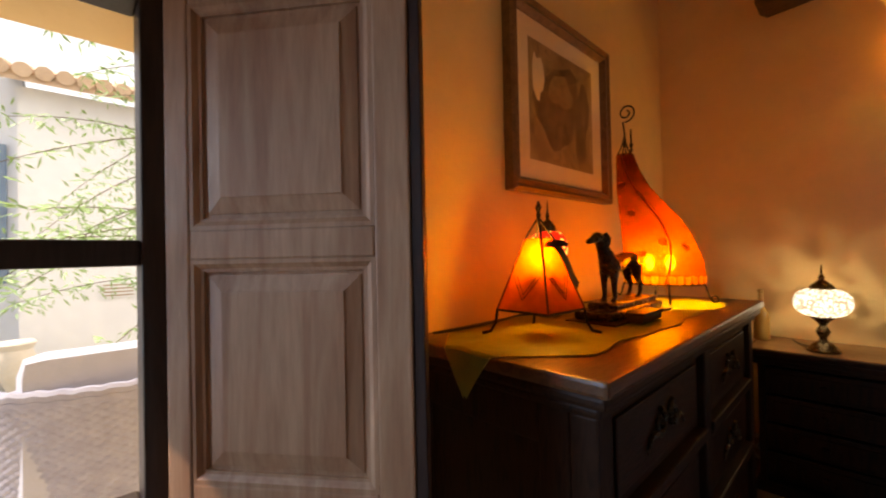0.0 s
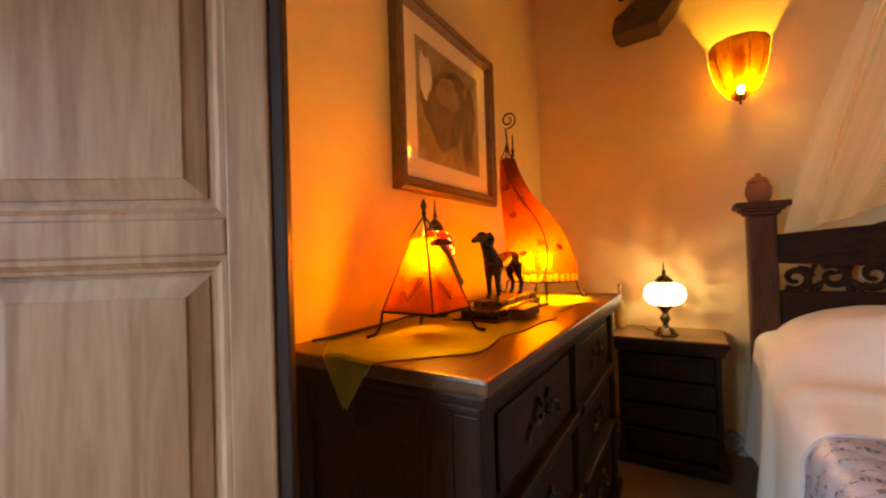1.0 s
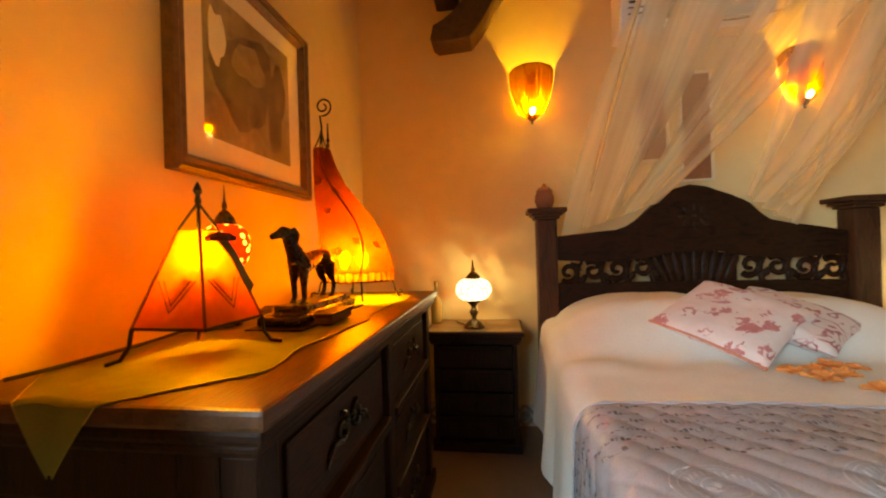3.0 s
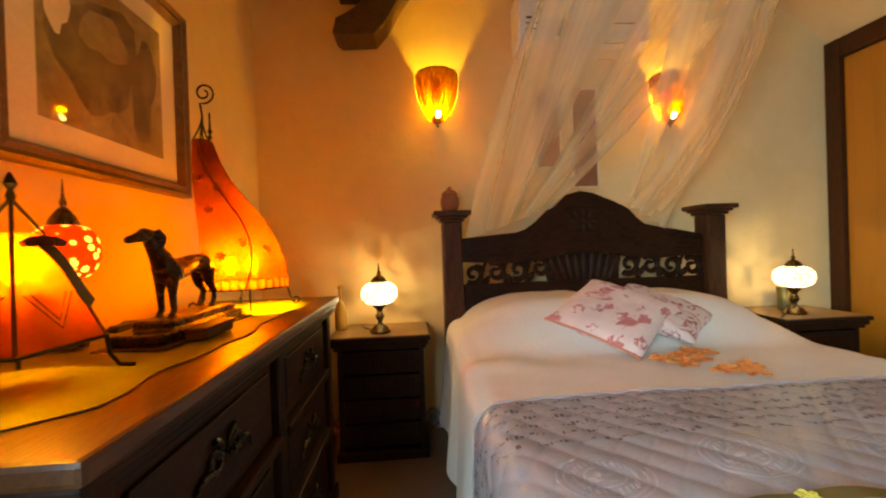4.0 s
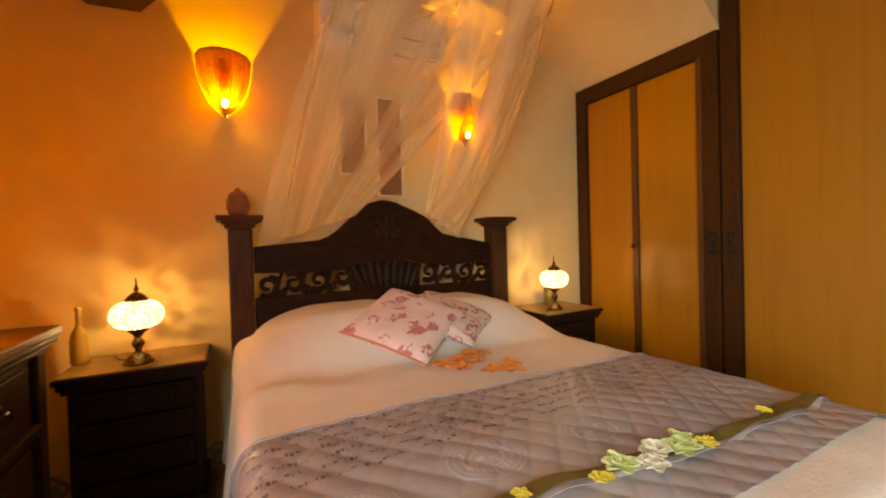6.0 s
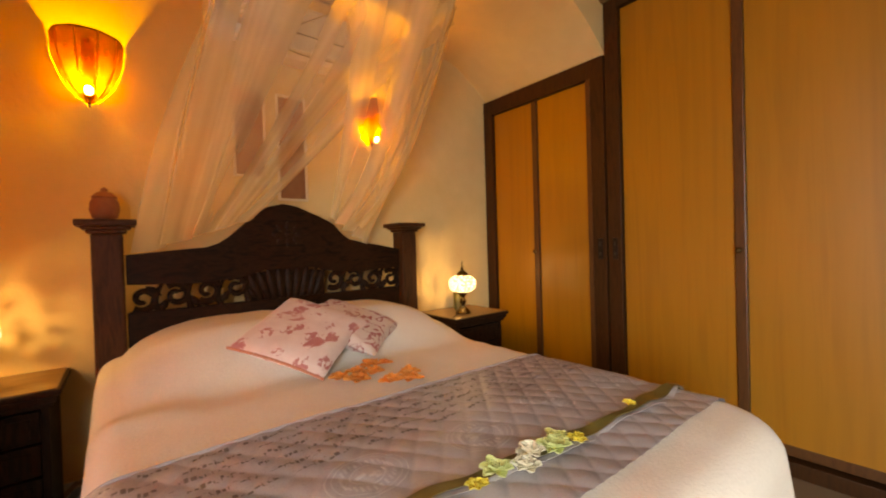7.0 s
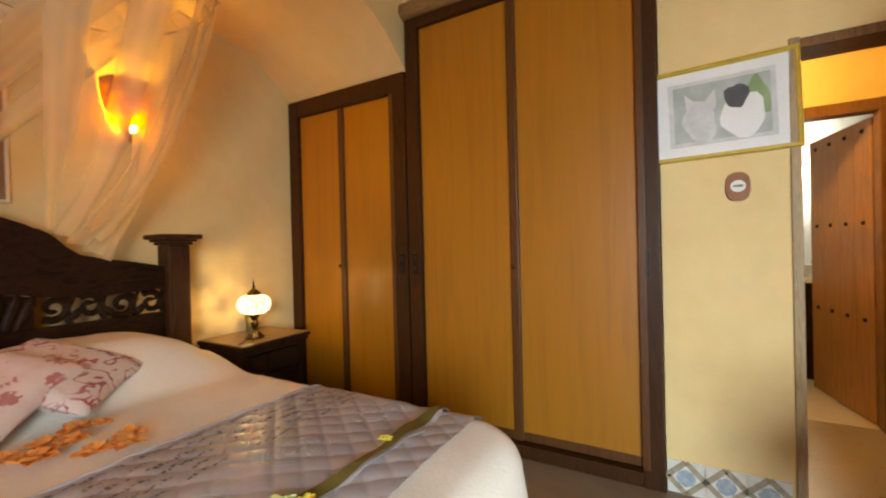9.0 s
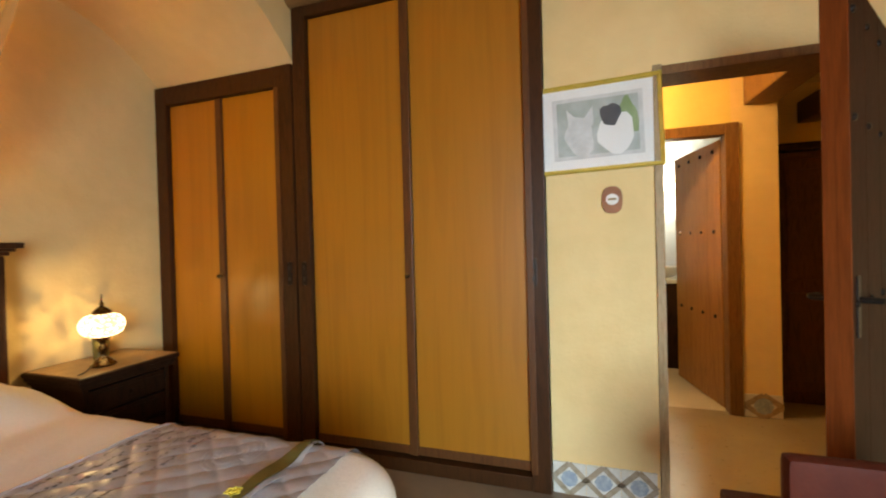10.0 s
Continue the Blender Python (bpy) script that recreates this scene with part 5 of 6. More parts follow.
def sconce(y, z, label):
    """Half-round leather bowl on the bed wall, open above, tapering to a tip."""
    t = thing("wall_sconce", (HX, y, z), label, "wall lamp", "wall sconces")
    R, H = 0.132, 0.30
    def shape(u, v):
        a = math.pi * v
        r = R * (1 - (1 - u) ** 2.1) ** 0.62
        lob = 1 + 0.018 * math.cos(10 * a)
        rr = max(r, 0.012)
        return Vector((HX - 0.006 - 0.82 * rr * lob * math.sin(a), y + rr * lob * math.cos(a), z + H * u + 0.018 * math.sin(a) * u))
    part("shade", sheet(shape, 16, 40, thick=-0.0012), "leather_red", t, "orange leather shade with henna marks", True)
    part("rim", tube([shape(1, k / 30) for k in range(31)], 0.0035, n=6), "iron", t, smooth=True)
    for v in (0.0, 0.2, 0.4, 0.6, 0.8, 1.0):
        part("rib", tube([shape(k / 12, v) + Vector((-0.002 * math.sin(math.pi * v), 0, 0)) for k in range(13)], 0.0022, n=6), "henna", t, smooth=True)
    for v, u in ((0.3, 0.72), (0.5, 0.80), (0.5, 0.55), (0.7, 0.72)):
        for k in range(4):
            q = shape(u, v) + Vector((-0.004 * math.sin(math.pi * v), -0.004 * math.cos(math.pi * v), 0))
            d = Vector((0, 0.009 * math.cos(k * 1.57 + 0.4) * math.sin(math.pi * v), 0.012 * math.sin(k * 1.57 + 0.4)))
            part("motif", tube([q + d * 0.35, q + d, q + d * 1.3], 0.0042, n=5, taper=0.0016), "henna", t)
    part("tip", lathe([(0.004, -0.022), (0.009, -0.014), (0.005, -0.006), (0.012, 0.0)], (HX - 0.015, y, z), 10), "iron", t, smooth=True)
    part("bracket", boxes((HX - 0.012, HX - 0.001, y - 0.02, y + 0.02, z + 0.02, z + 0.26), bevel=0.002), "iron", t)
    part("bulb", lathe([(0.010, -0.03), (0.018, -0.015), (0.020, 0.0), (0.014, 0.018), (0, 0.03)], (HX - 0.050, y, z + 0.060), 14), "bulb", t, "lit bulb", True)
    lamp("POINT", "sconce_light", Matrix.Translation((HX - 0.058, y, z + 0.085)), SCONCE_W, SCONCE_AMBER, 0.02)
    return t


sconce(0.695, 1.915, "orange leather wall sconce, lit, beside the corbel")
sconce(-0.83, 1.895, "orange leather wall sconce, lit, behind the netting")

# ---- dresser ----
dz = thing("dresser", (2.17, 1.52, 0), "long dark carved dresser with moulded waxed top", "dresser")
part("tabletop", boxes((1.425, 2.915, 1.235, 1.805, 0.893, 0.925), bevel=0.008), "top", dz, "waxed reddish-brown top")
part("moulding", boxes((1.436, 2.905, 1.246, 1.804, 0.868, 0.8925), (1.450, 2.890, 1.262, 1.803, 0.845, 0.8675), bevel=0.008), "dark_x", dz)
for x in (1.462, 2.155, 2.812):
    part("front_post", boxes((x, x + 0.062, 1.272, 1.33, 0.06, 0.8445), bevel=0.006), "dark", dz)
part("end_panel", boxes((1.475, 1.50, 1.3305, 1.80, 0.06, 0.8445)), "dark", dz)
part("end_panel", boxes((2.835, 2.86, 1.3305, 1.80, 0.06, 0.8445)), "dark", dz)
for a in ((1.462, 1.4745, 1.3305, 1.40, 0.06, 0.8445), (1.462, 1.4745, 1.73, 1.80, 0.06, 0.8445), (1.463, 1.4745, 1.4005, 1.7295, 0.76, 0.8445), (1.463, 1.4745, 1.4005, 1.7295, 0.06, 0.16)):
    part("end_frame", boxes(a, bevel=0.005), "dark", dz)
part("back_panel", boxes((1.5005, 2.8345, 1.785, 1.80, 0.06, 0.8445)), "dark", dz)
part("plinth", boxes((1.45, 2.885, 1.258, 1.803, 0.0, 0.0595), bevel=0.008), "dark_x", dz)
for z in (0.585, 0.325):
    for a, b in ((1.5245, 2.1545), (2.2175, 2.8115)):
        part("rail", boxes((a, b, 1.264, 1.32, z, z + 0.03), bevel=0.006), "dark_x", dz)
rnd = random.Random(9)
for a, b in ((1.530, 2.149), (2.223, 2.806)):
    for z0, z1 in ((0.62, 0.842), (0.36, 0.582), (0.075, 0.322)):
        d = part("drawer", boxes((a, b, 1.292, 1.70, z0, z1), bevel=0.005), "dark_x", dz)
        part("drawer_field", boxes((a + 0.035, b - 0.035, 1.283, 1.2915, z0 + 0.03, z1 - 0.03), bevel=0.005), "dark_x", d)
        cx, cz = (a + b) / 2, (z0 + z1) / 2
        for s in (-1, 1):
            bm = tube(spiral((cx + s * 0.045, 1.278, cz + 0.005), 0.034, 0.007, s * 1.4, "xz", 20, math.pi / 2), 0.0075, n=7, taper=0.004)
            part("carved_scroll", bm, "bronze", d, smooth=True)
            bm = tube(bez((cx + s * 0.05, 1.278, cz - 0.02), (cx + s * 0.11, 1.276, cz + 0.01), (cx + s * 0.125, 1.278, cz - 0.045), 8), 0.009, n=7, taper=0.003)
            part("carved_leaf", bm, "bronze", d, smooth=True)
        ob = part("carved_boss", lathe([(0.03, -0.008), (0.027, 0.004), (0.012, 0.012), (0, 0.014)], (0, 0, 0), 14, lobes=6, depth=0.12), "bronze", d)
        ob.data.transform(Matrix.Translation(Vector((cx, 1.276, cz + 0.004)) - Vector((2.17, 1.52, 0))) @ Matrix.Rotation(radians(90), 4, "X"))
        part("knob", pull((cx, 1.272, cz + 0.004), 0.012, "-y"), "bronze", d, smooth=True)

# ---- cloth on the dresser ----
ct = thing("table_runner", (2.1, 1.5, 0.926), "crumpled green and gold cloth runner on the dresser", "cloth")


def cloth_pt(u, v):
    # a long lozenge-ended cloth; its west corner hangs over the edge
    x = 1.36 + u * 1.46
    half = 0.215 * min(1, 0.02 + u * 6.5, 0.25 + (1 - u) * 9) * (1 + 0.05 * math.sin(u * 17) + 0.03 * math.sin(u * 41))
    y = 1.545 - 0.03 * (u - 0.5) + (v * 2 - 1) * half
    e = 1 - abs(v * 2 - 1) ** 6
    ridge = max(noise.noise((x * 5 + y * 4, y * 9 - x * 3, 1.7)), 0) ** 1.5
    z = 0.9266 + e * (0.003 * (1 + noise.noise((x * 7, y * 9, 0.3))) + 0.0025 * abs(noise.noise((x * 20, y * 22, 0.7))) + 0.016 * ridge)
    if x < 1.425:
        over = 1.425 - x
        z -= over * 1.6 + 0.0
        x = 1.422 - 0.006 * math.sin(over * 30)
    return Vector((x, y, z))


part("cloth", sheet(cloth_pt, 190, 70, thick=-0.0010), "cloth", ct, smooth=True)
for v in (0.0, 1.0):
    part("hem", tube([cloth_pt(k / 90, v) + Vector((0, 0, 0.0012)) for k in range(3, 91)], 0.0014, n=5), "hem_gold", ct, "stitched gold hem", True)

# ---- leather lamp in pyramid shape ----
py = thing("pyramid_lamp", (1.665, 1.53, 0.93), "lit pyramid lamp of orange leather on iron feet", "table lamp")
C, D, S = Vector((1.675, 1.525, 0)), Vector((-0.745, -0.667, 0)), Vector((0.667, -0.745, 0))


def pyr(corner, z):
    """A corner of the shade at a height: 0 front, 1 right, 2 back, 3 left."""
    r = 0.113 + (0.036 - 0.113) * (z - 1.0) / 0.185
    return C + (D, S, -D, -S)[corner] * r + Vector((0, 0, z))


for k in range(4):
    j = (k + 1) % 4
    def face(u, v, k=k, j=j):
        z = 1.0 + 0.185 * u
        p = pyr(k, z).lerp(pyr(j, z), v)
        inw = (C + Vector((0, 0, z)) - p).normalized() * 0.010 * math.sin(math.pi * v) * math.sin(math.pi * u)
        return p + inw
    part("shade", sheet(face, 8, 8, thick=-0.001), "leather_yellow", py, "amber leather shade panel", True)
    part("base_rod", tube([pyr(k, 0.999), pyr(j, 0.999)], 0.0035, n=6), "iron", py)
    part("seam", tube([pyr(k, 1.0), pyr(k, 1.0925), pyr(k, 1.186)], 0.0032, n=6), "henna", py)
    d = (D, S, -D, -S)[k]
    if k:
        part("foot", tube([pyr(k, 1.0), C + d * 0.118 + Vector((0, 0, 0.965)), C + d * 0.132 + Vector((0, 0, 0.9425)), C + d * 0.154 + Vector((0, 0, 0.9375))], 0.0042, n=6), "iron", py, smooth=True)
    part("stay", tube([pyr(k, 1.186), C + Vector((0, 0, 1.242))], 0.003, n=6), "iron", py)
    if k in (0, 3):
        m0, m1 = pyr(k, 1.06).lerp(pyr(j, 1.06), 0.5), pyr(k, 1.06)
        nrm = ((D, S, -D, -S)[k] + (D, S, -D, -S)[j]).normalized()
        ux = ((D, S, -D, -S)[j] - (D, S, -D, -S)[k]).normalized()
        for w in (0.030, 0.042):
            base = pyr(k, 1.075).lerp(pyr(j, 1.075), 0.5) + nrm * 0.0015
            pts = [base + ux * a + Vector((0, 0, b)) + nrm * (-b * 0.35 + 0.001) for a, b in ((-w, 0.012), (0, -w * 1.1), (w, 0.012))]
            part("stitching", tube(pts, 0.0013, n=5), "henna", py)
part("finial", lathe([(0.005, 1.238), (0.007, 1.246), (0.004, 1.256), (0.009, 1.266), (0.003, 1.282), (0, 1.286)], (C.x, C.y, 0), 10), "iron", py, smooth=True)
part("bulb", lathe([(0.006, -0.024), (0.011, -0.008), (0.012, 0.004), (0.007, 0.016), (0, 0.022)], (C.x - 0.012, C.y - 0.010, 1.125), 14), "bulb", py, "lit bulb", True)
part("tassel", sheet(lambda u, v: pyr(0, 1.20).lerp(pyr(1, 1.045), 0.15 + 0.75 * u) + (D + S).normalized() * (0.020 + 0.006 * math.sin(u * 5)) + Vector((0, 0, (v - 0.5) * 0.016)) + (S - D).normalized() * (v - 0.5) * 0.012, 14, 3, thick=-0.002), "ribbon", py, "dark green hanging tassel", True)
part("rosette", lathe([(0.024, -0.008), (0.026, 0), (0.015, 0.008), (0, 0.010)], C + D * 0.045 + S * 0.035 + Vector((0, 0, 1.170)), 16, lobes=6, depth=0.2), "henna", py)
# unseen disc under the bulb, added to dim the pool on the cloth
part("shading_holder", lathe([(0.012, -0.030), (0.030, -0.026), (0.034, -0.012), (0.014, -0.004), (0.013, 0.0)], (C.x - 0.012, C.y - 0.010, 1.100), 16), "iron", py, "unseen bulb holder added to shade the tabletop", True)
part("cross_rod", tube([pyr(1, 1.001), pyr(3, 1.001)], 0.003, n=6), "iron", py)
part("holder_rod", tube([(C.x - 0.012, C.y - 0.010, 1.072), (C.x, C.y, 1.003)], 0.005, n=8), "iron", py)
lamp("POINT", "pyramid_light", Matrix.Translation((C.x - 0.014, C.y - 0.012, 1.135)), PYRAMID_W, AMBER, 0.04)

# ---- leather lamp in the shape of a sail ----
sl = thing("sail_lamp", (2.50, 1.50, 0.93), "lit sail-shaped lamp of red-orange leather with lace hem", "table lamp")
SAIL_KEYS = [(1.015, 1.482, 0.156, 0.115), (1.06, 1.482, 0.155, 0.115), (1.11, 1.486, 0.150, 0.112), (1.19, 1.502, 0.138, 0.10), (1.27, 1.528, 0.118, 0.086), (1.34, 1.560, 0.092, 0.070),
        (1.41, 1.590, 0.066, 0.054), (1.48, 1.608, 0.047, 0.042), (1.555, 1.620, 0.033, 0.032)]


def sail_at(z):
    for (za, *a), (zb, *b) in zip(SAIL_KEYS, SAIL_KEYS[1:]):
        if z <= zb + 1e-6:
            t = (z - za) / (zb - za)
            return [p + (q - p) * t for p, q in zip(a, b)]
    return SAIL_KEYS[-1][1:]


def sail(u, v, out=0.0):
    z = 1.015 + 0.54 * u
    yc, ry, rx = sail_at(z)
    a = 2 * math.pi * v
    q = 0.92 * (1 + 0.03 * math.cos(4 * a))
    return Vector((2.50 + (rx + out) * q * math.cos(a), yc + 0.012 + (ry + out) * q * math.sin(a), z))


part("shade", sheet(lambda u, v: sail(u, v), 36, 48, thick=-0.001), "leather", sl, "red-orange leather shade with henna marks", True)
part("lace_hem", sheet(lambda u, v: sail(u * 0.062, v, 0.0015 + 0.0015 * math.sin(v * 2 * math.pi * 30)), 4, 180), "lace", sl, "cream lace hem", True)
part("lace_edge", tube([sail(0.064, k / 90, 0.003) + Vector((0, 0, 0.004 * math.sin(k * 1.4))) for k in range(91)], 0.002, n=5), "henna", sl)
part("base_ring", tube([sail(0, k / 48) for k in range(49)], 0.0035, n=6), "iron", sl, smooth=True)
part("seam", tube([sail(k / 30, 0.545 + 0.05 * math.sin(k / 30 * 4), 0.003) for k in range(31)], 0.0035, n=6), "henna", sl, smooth=True)
part("seam", tube([sail(k / 30, 0.81, 0.003) for k in range(31)], 0.003, n=6), "henna", sl, smooth=True)
for u, v in ((0.22, 0.47), (0.26, 0.66), (0.52, 0.46), (0.66, 0.57), (0.30, 0.56), (0.74, 0.45)):
    for k in range(6):
        q = sail(u, v, 0.006)
        du, dv = sail(u + 0.02, v, 0.003) - q, sail(u, v + 0.02, 0.003) - q
        du, dv = du.normalized(), dv.normalized()
        a = k * 1.047 + 0.3
        part("motif", tube([q + (du * math.sin(a) + dv * math.cos(a)) * 0.005, q + (du * math.sin(a) + dv * math.cos(a)) * 0.019], 0.0042, n=5, taper=0.002), "henna", sl)
for v in (0.06, 0.30, 0.56, 0.80):
    p = sail(0, v)
    d = (p - Vector((2.50, 1.482, 1.015))).normalized()
    pts = [p, p + d * 0.012 + Vector((0, 0, -0.045)), p + d * 0.026 + Vector((0, 0, -0.068))]
    e = pts[-1] + d * 0.004
    pts += [e + d * 0.012 * math.sin(t) + Vector((0, 0, 0.012 - 0.012 * math.cos(t))) for t in (0.6, 1.4, 2.2, 3.2, 4.2, 5.0)]
    part("foot", tube(pts, 0.0036, n=6), "iron", sl, smooth=True)
top = Vector((2.50, 1.62, 1.556))
for v in (0.1, 0.4, 0.6, 0.9):
    part("stay", tube(bez(sail(1, v), top + Vector((0, 0.01, 0.05)), top + Vector((0.02, 0.015, 0.10)), 6), 0.0032, n=6), "iron", sl, smooth=True)
part("crook", tube([top + Vector((0.02, 0.015, 0.09))] + list(spiral(top + Vector((0.025, 0.010, 0.182)), 0.040, 0.010, -1.5, "yz", 26, -1.2)), 0.0035, n=6), "iron", sl, smooth=True)
part("charm", lathe([(0.003, -0.05), (0.008, -0.04), (0.004, -0.03), (0.009, -0.018), (0.004, -0.008), (0.003, 0.05)], top + Vector((0.015, -0.012, 0.055)), 8), "bronze", sl, smooth=True)
for dy in (-0.035, 0.04):
    part("bulb", lathe([(0.010, -0.03), (0.018, -0.01), (0.020, 0.008), (0.013, 0.026), (0, 0.034)], (2.452, 1.485 + dy, 1.098), 14), "bulb", sl, "lit bulb", True)
    # added disc blocks some of the downward light, not seen through the leather
    part("shading_holder", lathe([(0.012, -0.024), (0.026, -0.020), (0.028, -0.010), (0.013, -0.002)], (2.452, 1.485 + dy, 1.068), 16), "iron", sl, "unseen bulb holder added to shade the tabletop", True)
    part("holder_rod", tube([(2.452, 1.485 + dy, 1.046), (2.50, 1.49, 1.016)], 0.004, n=8), "iron", sl)
    lamp("POINT", "sail_light", Matrix.Translation((2.448, 1.485 + dy, 1.105)), SAIL_W, AMBER, 0.03)

# ---- statuette on a plinth ----
st = bmesh.new()
box(st, 1.93, 2.36, 1.45, 1.57, 0.937, 0.962, 0.006)
box(st, 1.99, 2.34, 1.462, 1.558, 0.9625, 0.985, 0.008)


def limb(*knots):
    """A limb in the plane of the body: knots (x, y, z, radius)."""
    for (*p, r0), (*q, r1) in zip(knots, knots[1:]):
        p, q = Vector(p), Vector(q)
        r0, r1 = r0 * 0.82, r1 * 0.82
        tube([p.lerp(q, k / 3) for k in range(4)], r0, st, 12, r1)
        lathe([(0.0, -r1), (r1 * 0.7, -r1 * 0.7), (r1, 0), (r1 * 0.7, r1 * 0.7), (0.0, r1)], q, 10, bm=st)


limb((2.035, 1.51, 1.118, 0.030), (2.06, 1.51, 1.098, 0.043), (2.12, 1.51, 1.106, 0.036), (2.175, 1.51, 1.122, 0.026), (2.225, 1.51, 1.116, 0.036), (2.25, 1.51, 1.105, 0.026))
limb((2.05, 1.51, 1.115, 0.036), (2.02, 1.51, 1.150, 0.026), (1.995, 1.51, 1.182, 0.021))
limb((2.000, 1.51, 1.188, 0.021), (1.975, 1.51, 1.192, 0.021), (1.945, 1.51, 1.184, 0.014), (1.918, 1.51, 1.178, 0.010))
for s_ in (-1, 1):
    limb((1.998, 1.51 + s_ * 0.016, 1.204, 0.008), (2.012, 1.51 + s_ * 0.023, 1.186, 0.008), (2.014, 1.51 + s_ * 0.022, 1.168, 0.004))
    dx = 0.010 * s_
    limb((2.055 + dx, 1.51 + s_ * 0.020, 1.085, 0.021), (2.052 + dx, 1.51 + s_ * 0.021, 1.045, 0.012), (2.056 + dx, 1.51 + s_ * 0.021, 1.000, 0.009), (2.044 + dx, 1.51 + s_ * 0.021, 0.991, 0.009))
    limb((2.230 + dx, 1.51 + s_ * 0.020, 1.098, 0.027), (2.240 + dx, 1.51 + s_ * 0.021, 1.055, 0.016), (2.268 + dx, 1.51 + s_ * 0.021, 1.030, 0.010), (2.258 + dx, 1.51 + s_ * 0.021, 0.997, 0.009), (2.246 + dx, 1.51 + s_ * 0.021, 0.990, 0.009))
limb((2.258, 1.51, 1.118, 0.010), (2.285, 1.51, 1.085, 0.008), (2.292, 1.51, 1.045, 0.005))
sob = part("statuette", st, "bronze", None, smooth=True)
rm = sob.modifiers.new("Remesh", "REMESH")
rm.mode, rm.voxel_size, rm.use_smooth_shade = "VOXEL", 0.0035, True
tagged(sob, "dark bronze animal statuette on a stepped plinth", "statuette")
pb = thing("wooden_block", (2.16, 1.50, 0.93), "dark carved wooden block under the statuette", "stand")
part("block", boxes((1.90, 2.375, 1.425, 1.585, 0.9305, 0.9368), bevel=0.002), "dark_x", pb)
bk = thing("carved_box", (2.03, 1.40, 0.93), "small dark carved wooden box on the cloth", "box")
part("box_body", boxes((1.97, 2.12, 1.375, 1.424, 0.936, 0.957), bevel=0.006), "dark_x", bk)
part("lid", boxes((1.965, 2.125, 1.371, 1.4245, 0.9575, 0.966), bevel=0.003), "dark_x", bk)
cb2 = thing("cable", (1.8, 1.7, 0.94), "black lamp cable winding behind the lamps", "cable")
pts = bez((1.50, 1.755, 0.933), (1.65, 1.70, 0.938), (1.85, 1.735, 0.940), 10) + bez((1.86, 1.73, 0.941), (2.0, 1.62, 0.95), (2.12, 1.66, 0.965), 8) + bez((2.13, 1.665, 0.964), (2.25, 1.70, 0.945), (2.42, 1.70, 0.937), 8)
part("wire", tube(pts, 0.0042, n=6), "black", cb2, smooth=True)
part("switch", boxes((2.05, 2.11, 1.63, 1.655, 0.948, 0.966), bevel=0.005), "black", cb2)

# ---- hall and bathroom beyond the door ----
HZ = 2.55
structure("floor_hall", boxes((-1.9, 1.3, -3.3, SY - 0.001, -0.1, -0.002)), "hall_floor", "smooth brown floor of the hall", "floor")
structure("wall_hall_west_of_door", boxes((0.60, 1.3, -3.32, -3.24, -0.1, HZ)), "plaster_hall", "ochre plastered wall of the hall", "wall")
structure("wall_over_bathroom_door", boxes((-0.34, 0.60, -3.32, -3.24, 2.07, HZ)), "plaster_hall", "ochre plastered wall over the bathroom door", "wall")
structure("wall_hall_end", boxes((1.2, 1.3, -3.24, SY - 0.16, -0.1, HZ)), "plaster_hall", "ochre plastered end wall of the hall", "wall")
structure("wall_hall_pier", boxes((-0.62, -0.3401, -3.32, -3.24, -0.1, HZ)), "plaster", "cream plastered pier beside the bathroom door", "wall")
structure("wall_hall_recess", boxes((-0.62, -0.54, -4.0, -3.3202, -0.1, HZ)), "plaster", "cream plastered side of the hall recess", "wall")
structure("wall_hall_side", boxes((-1.9, -1.8, -4.1, SY - 0.16, -0.1, HZ)), "plaster", "cream plastered side wall of the hall", "wall")
structure("wall_hall_back", boxes((-1.8, -0.54, -4.1, -4.0, -0.1, HZ)), "plaster", "cream plastered back wall of the hall", "wall")
structure("floor_recess", boxes((-1.9, -0.62, -4.1, -3.3001, -0.1, -0.004)), "hall_floor", "smooth brown floor beyond the hall", "floor")
structure("ceiling_hall", boxes((-1.9, 1.3, -4.1, SY - 0.16, HZ, HZ + 0.1)), "plaster", "cream ceiling of the hall", "ceiling")
skirting("skirting_hall", "x", -0.62, -0.39, -3.24, 1, 0.165, "glazed skirting tiles in the hall")
hb = thing("ceiling_beam", (-0.7, -2.9, 2.2), "brown wooden ceiling beam in the hall", "beam")
part("beam", boxes((-0.618, -0.417, -3.238, SY - 0.165, 2.215, 2.44), bevel=0.012), "jamb", hb)
hb = thing("ceiling_beam", (-1.0, -3.3, 2.3), "dark wooden ceiling beam in the hall", "beam")
part("beam", boxes((-1.20, -1.06, -3.99, SY - 0.165, 2.22, 2.40), bevel=0.012), "beam", hb)
iw = thing("door_frame", (0.1, -3.24, 0), "brown wooden frame of the bathroom doorway", "door frame", kind="structure")
part("jamb", boxes((-0.385, -0.30, -3.33, -3.225, 0, 2.105), bevel=0.005), "jamb", iw)
part("jamb", boxes((0.56, 0.645, -3.33, -3.225, 0, 2.105), bevel=0.005), "jamb", iw)
part("head", boxes((-0.30, 0.56, -3.33, -3.227, 2.025, 2.103), bevel=0.005), "jamb", iw)
im = pose(-0.295, -3.335, 0, 0, 0, -80)
dl2 = thing("door", (0, 0, 0), "brown studded wooden bathroom door standing open", "door", m=im)
for k in range(4):
    part("plank", boxes((k * 0.19 + 0.0004, (k + 1) * 0.19 - 0.0004, -0.04, 0, 0.012, 2.01), bevel=0.001), "door", dl2, local=True)
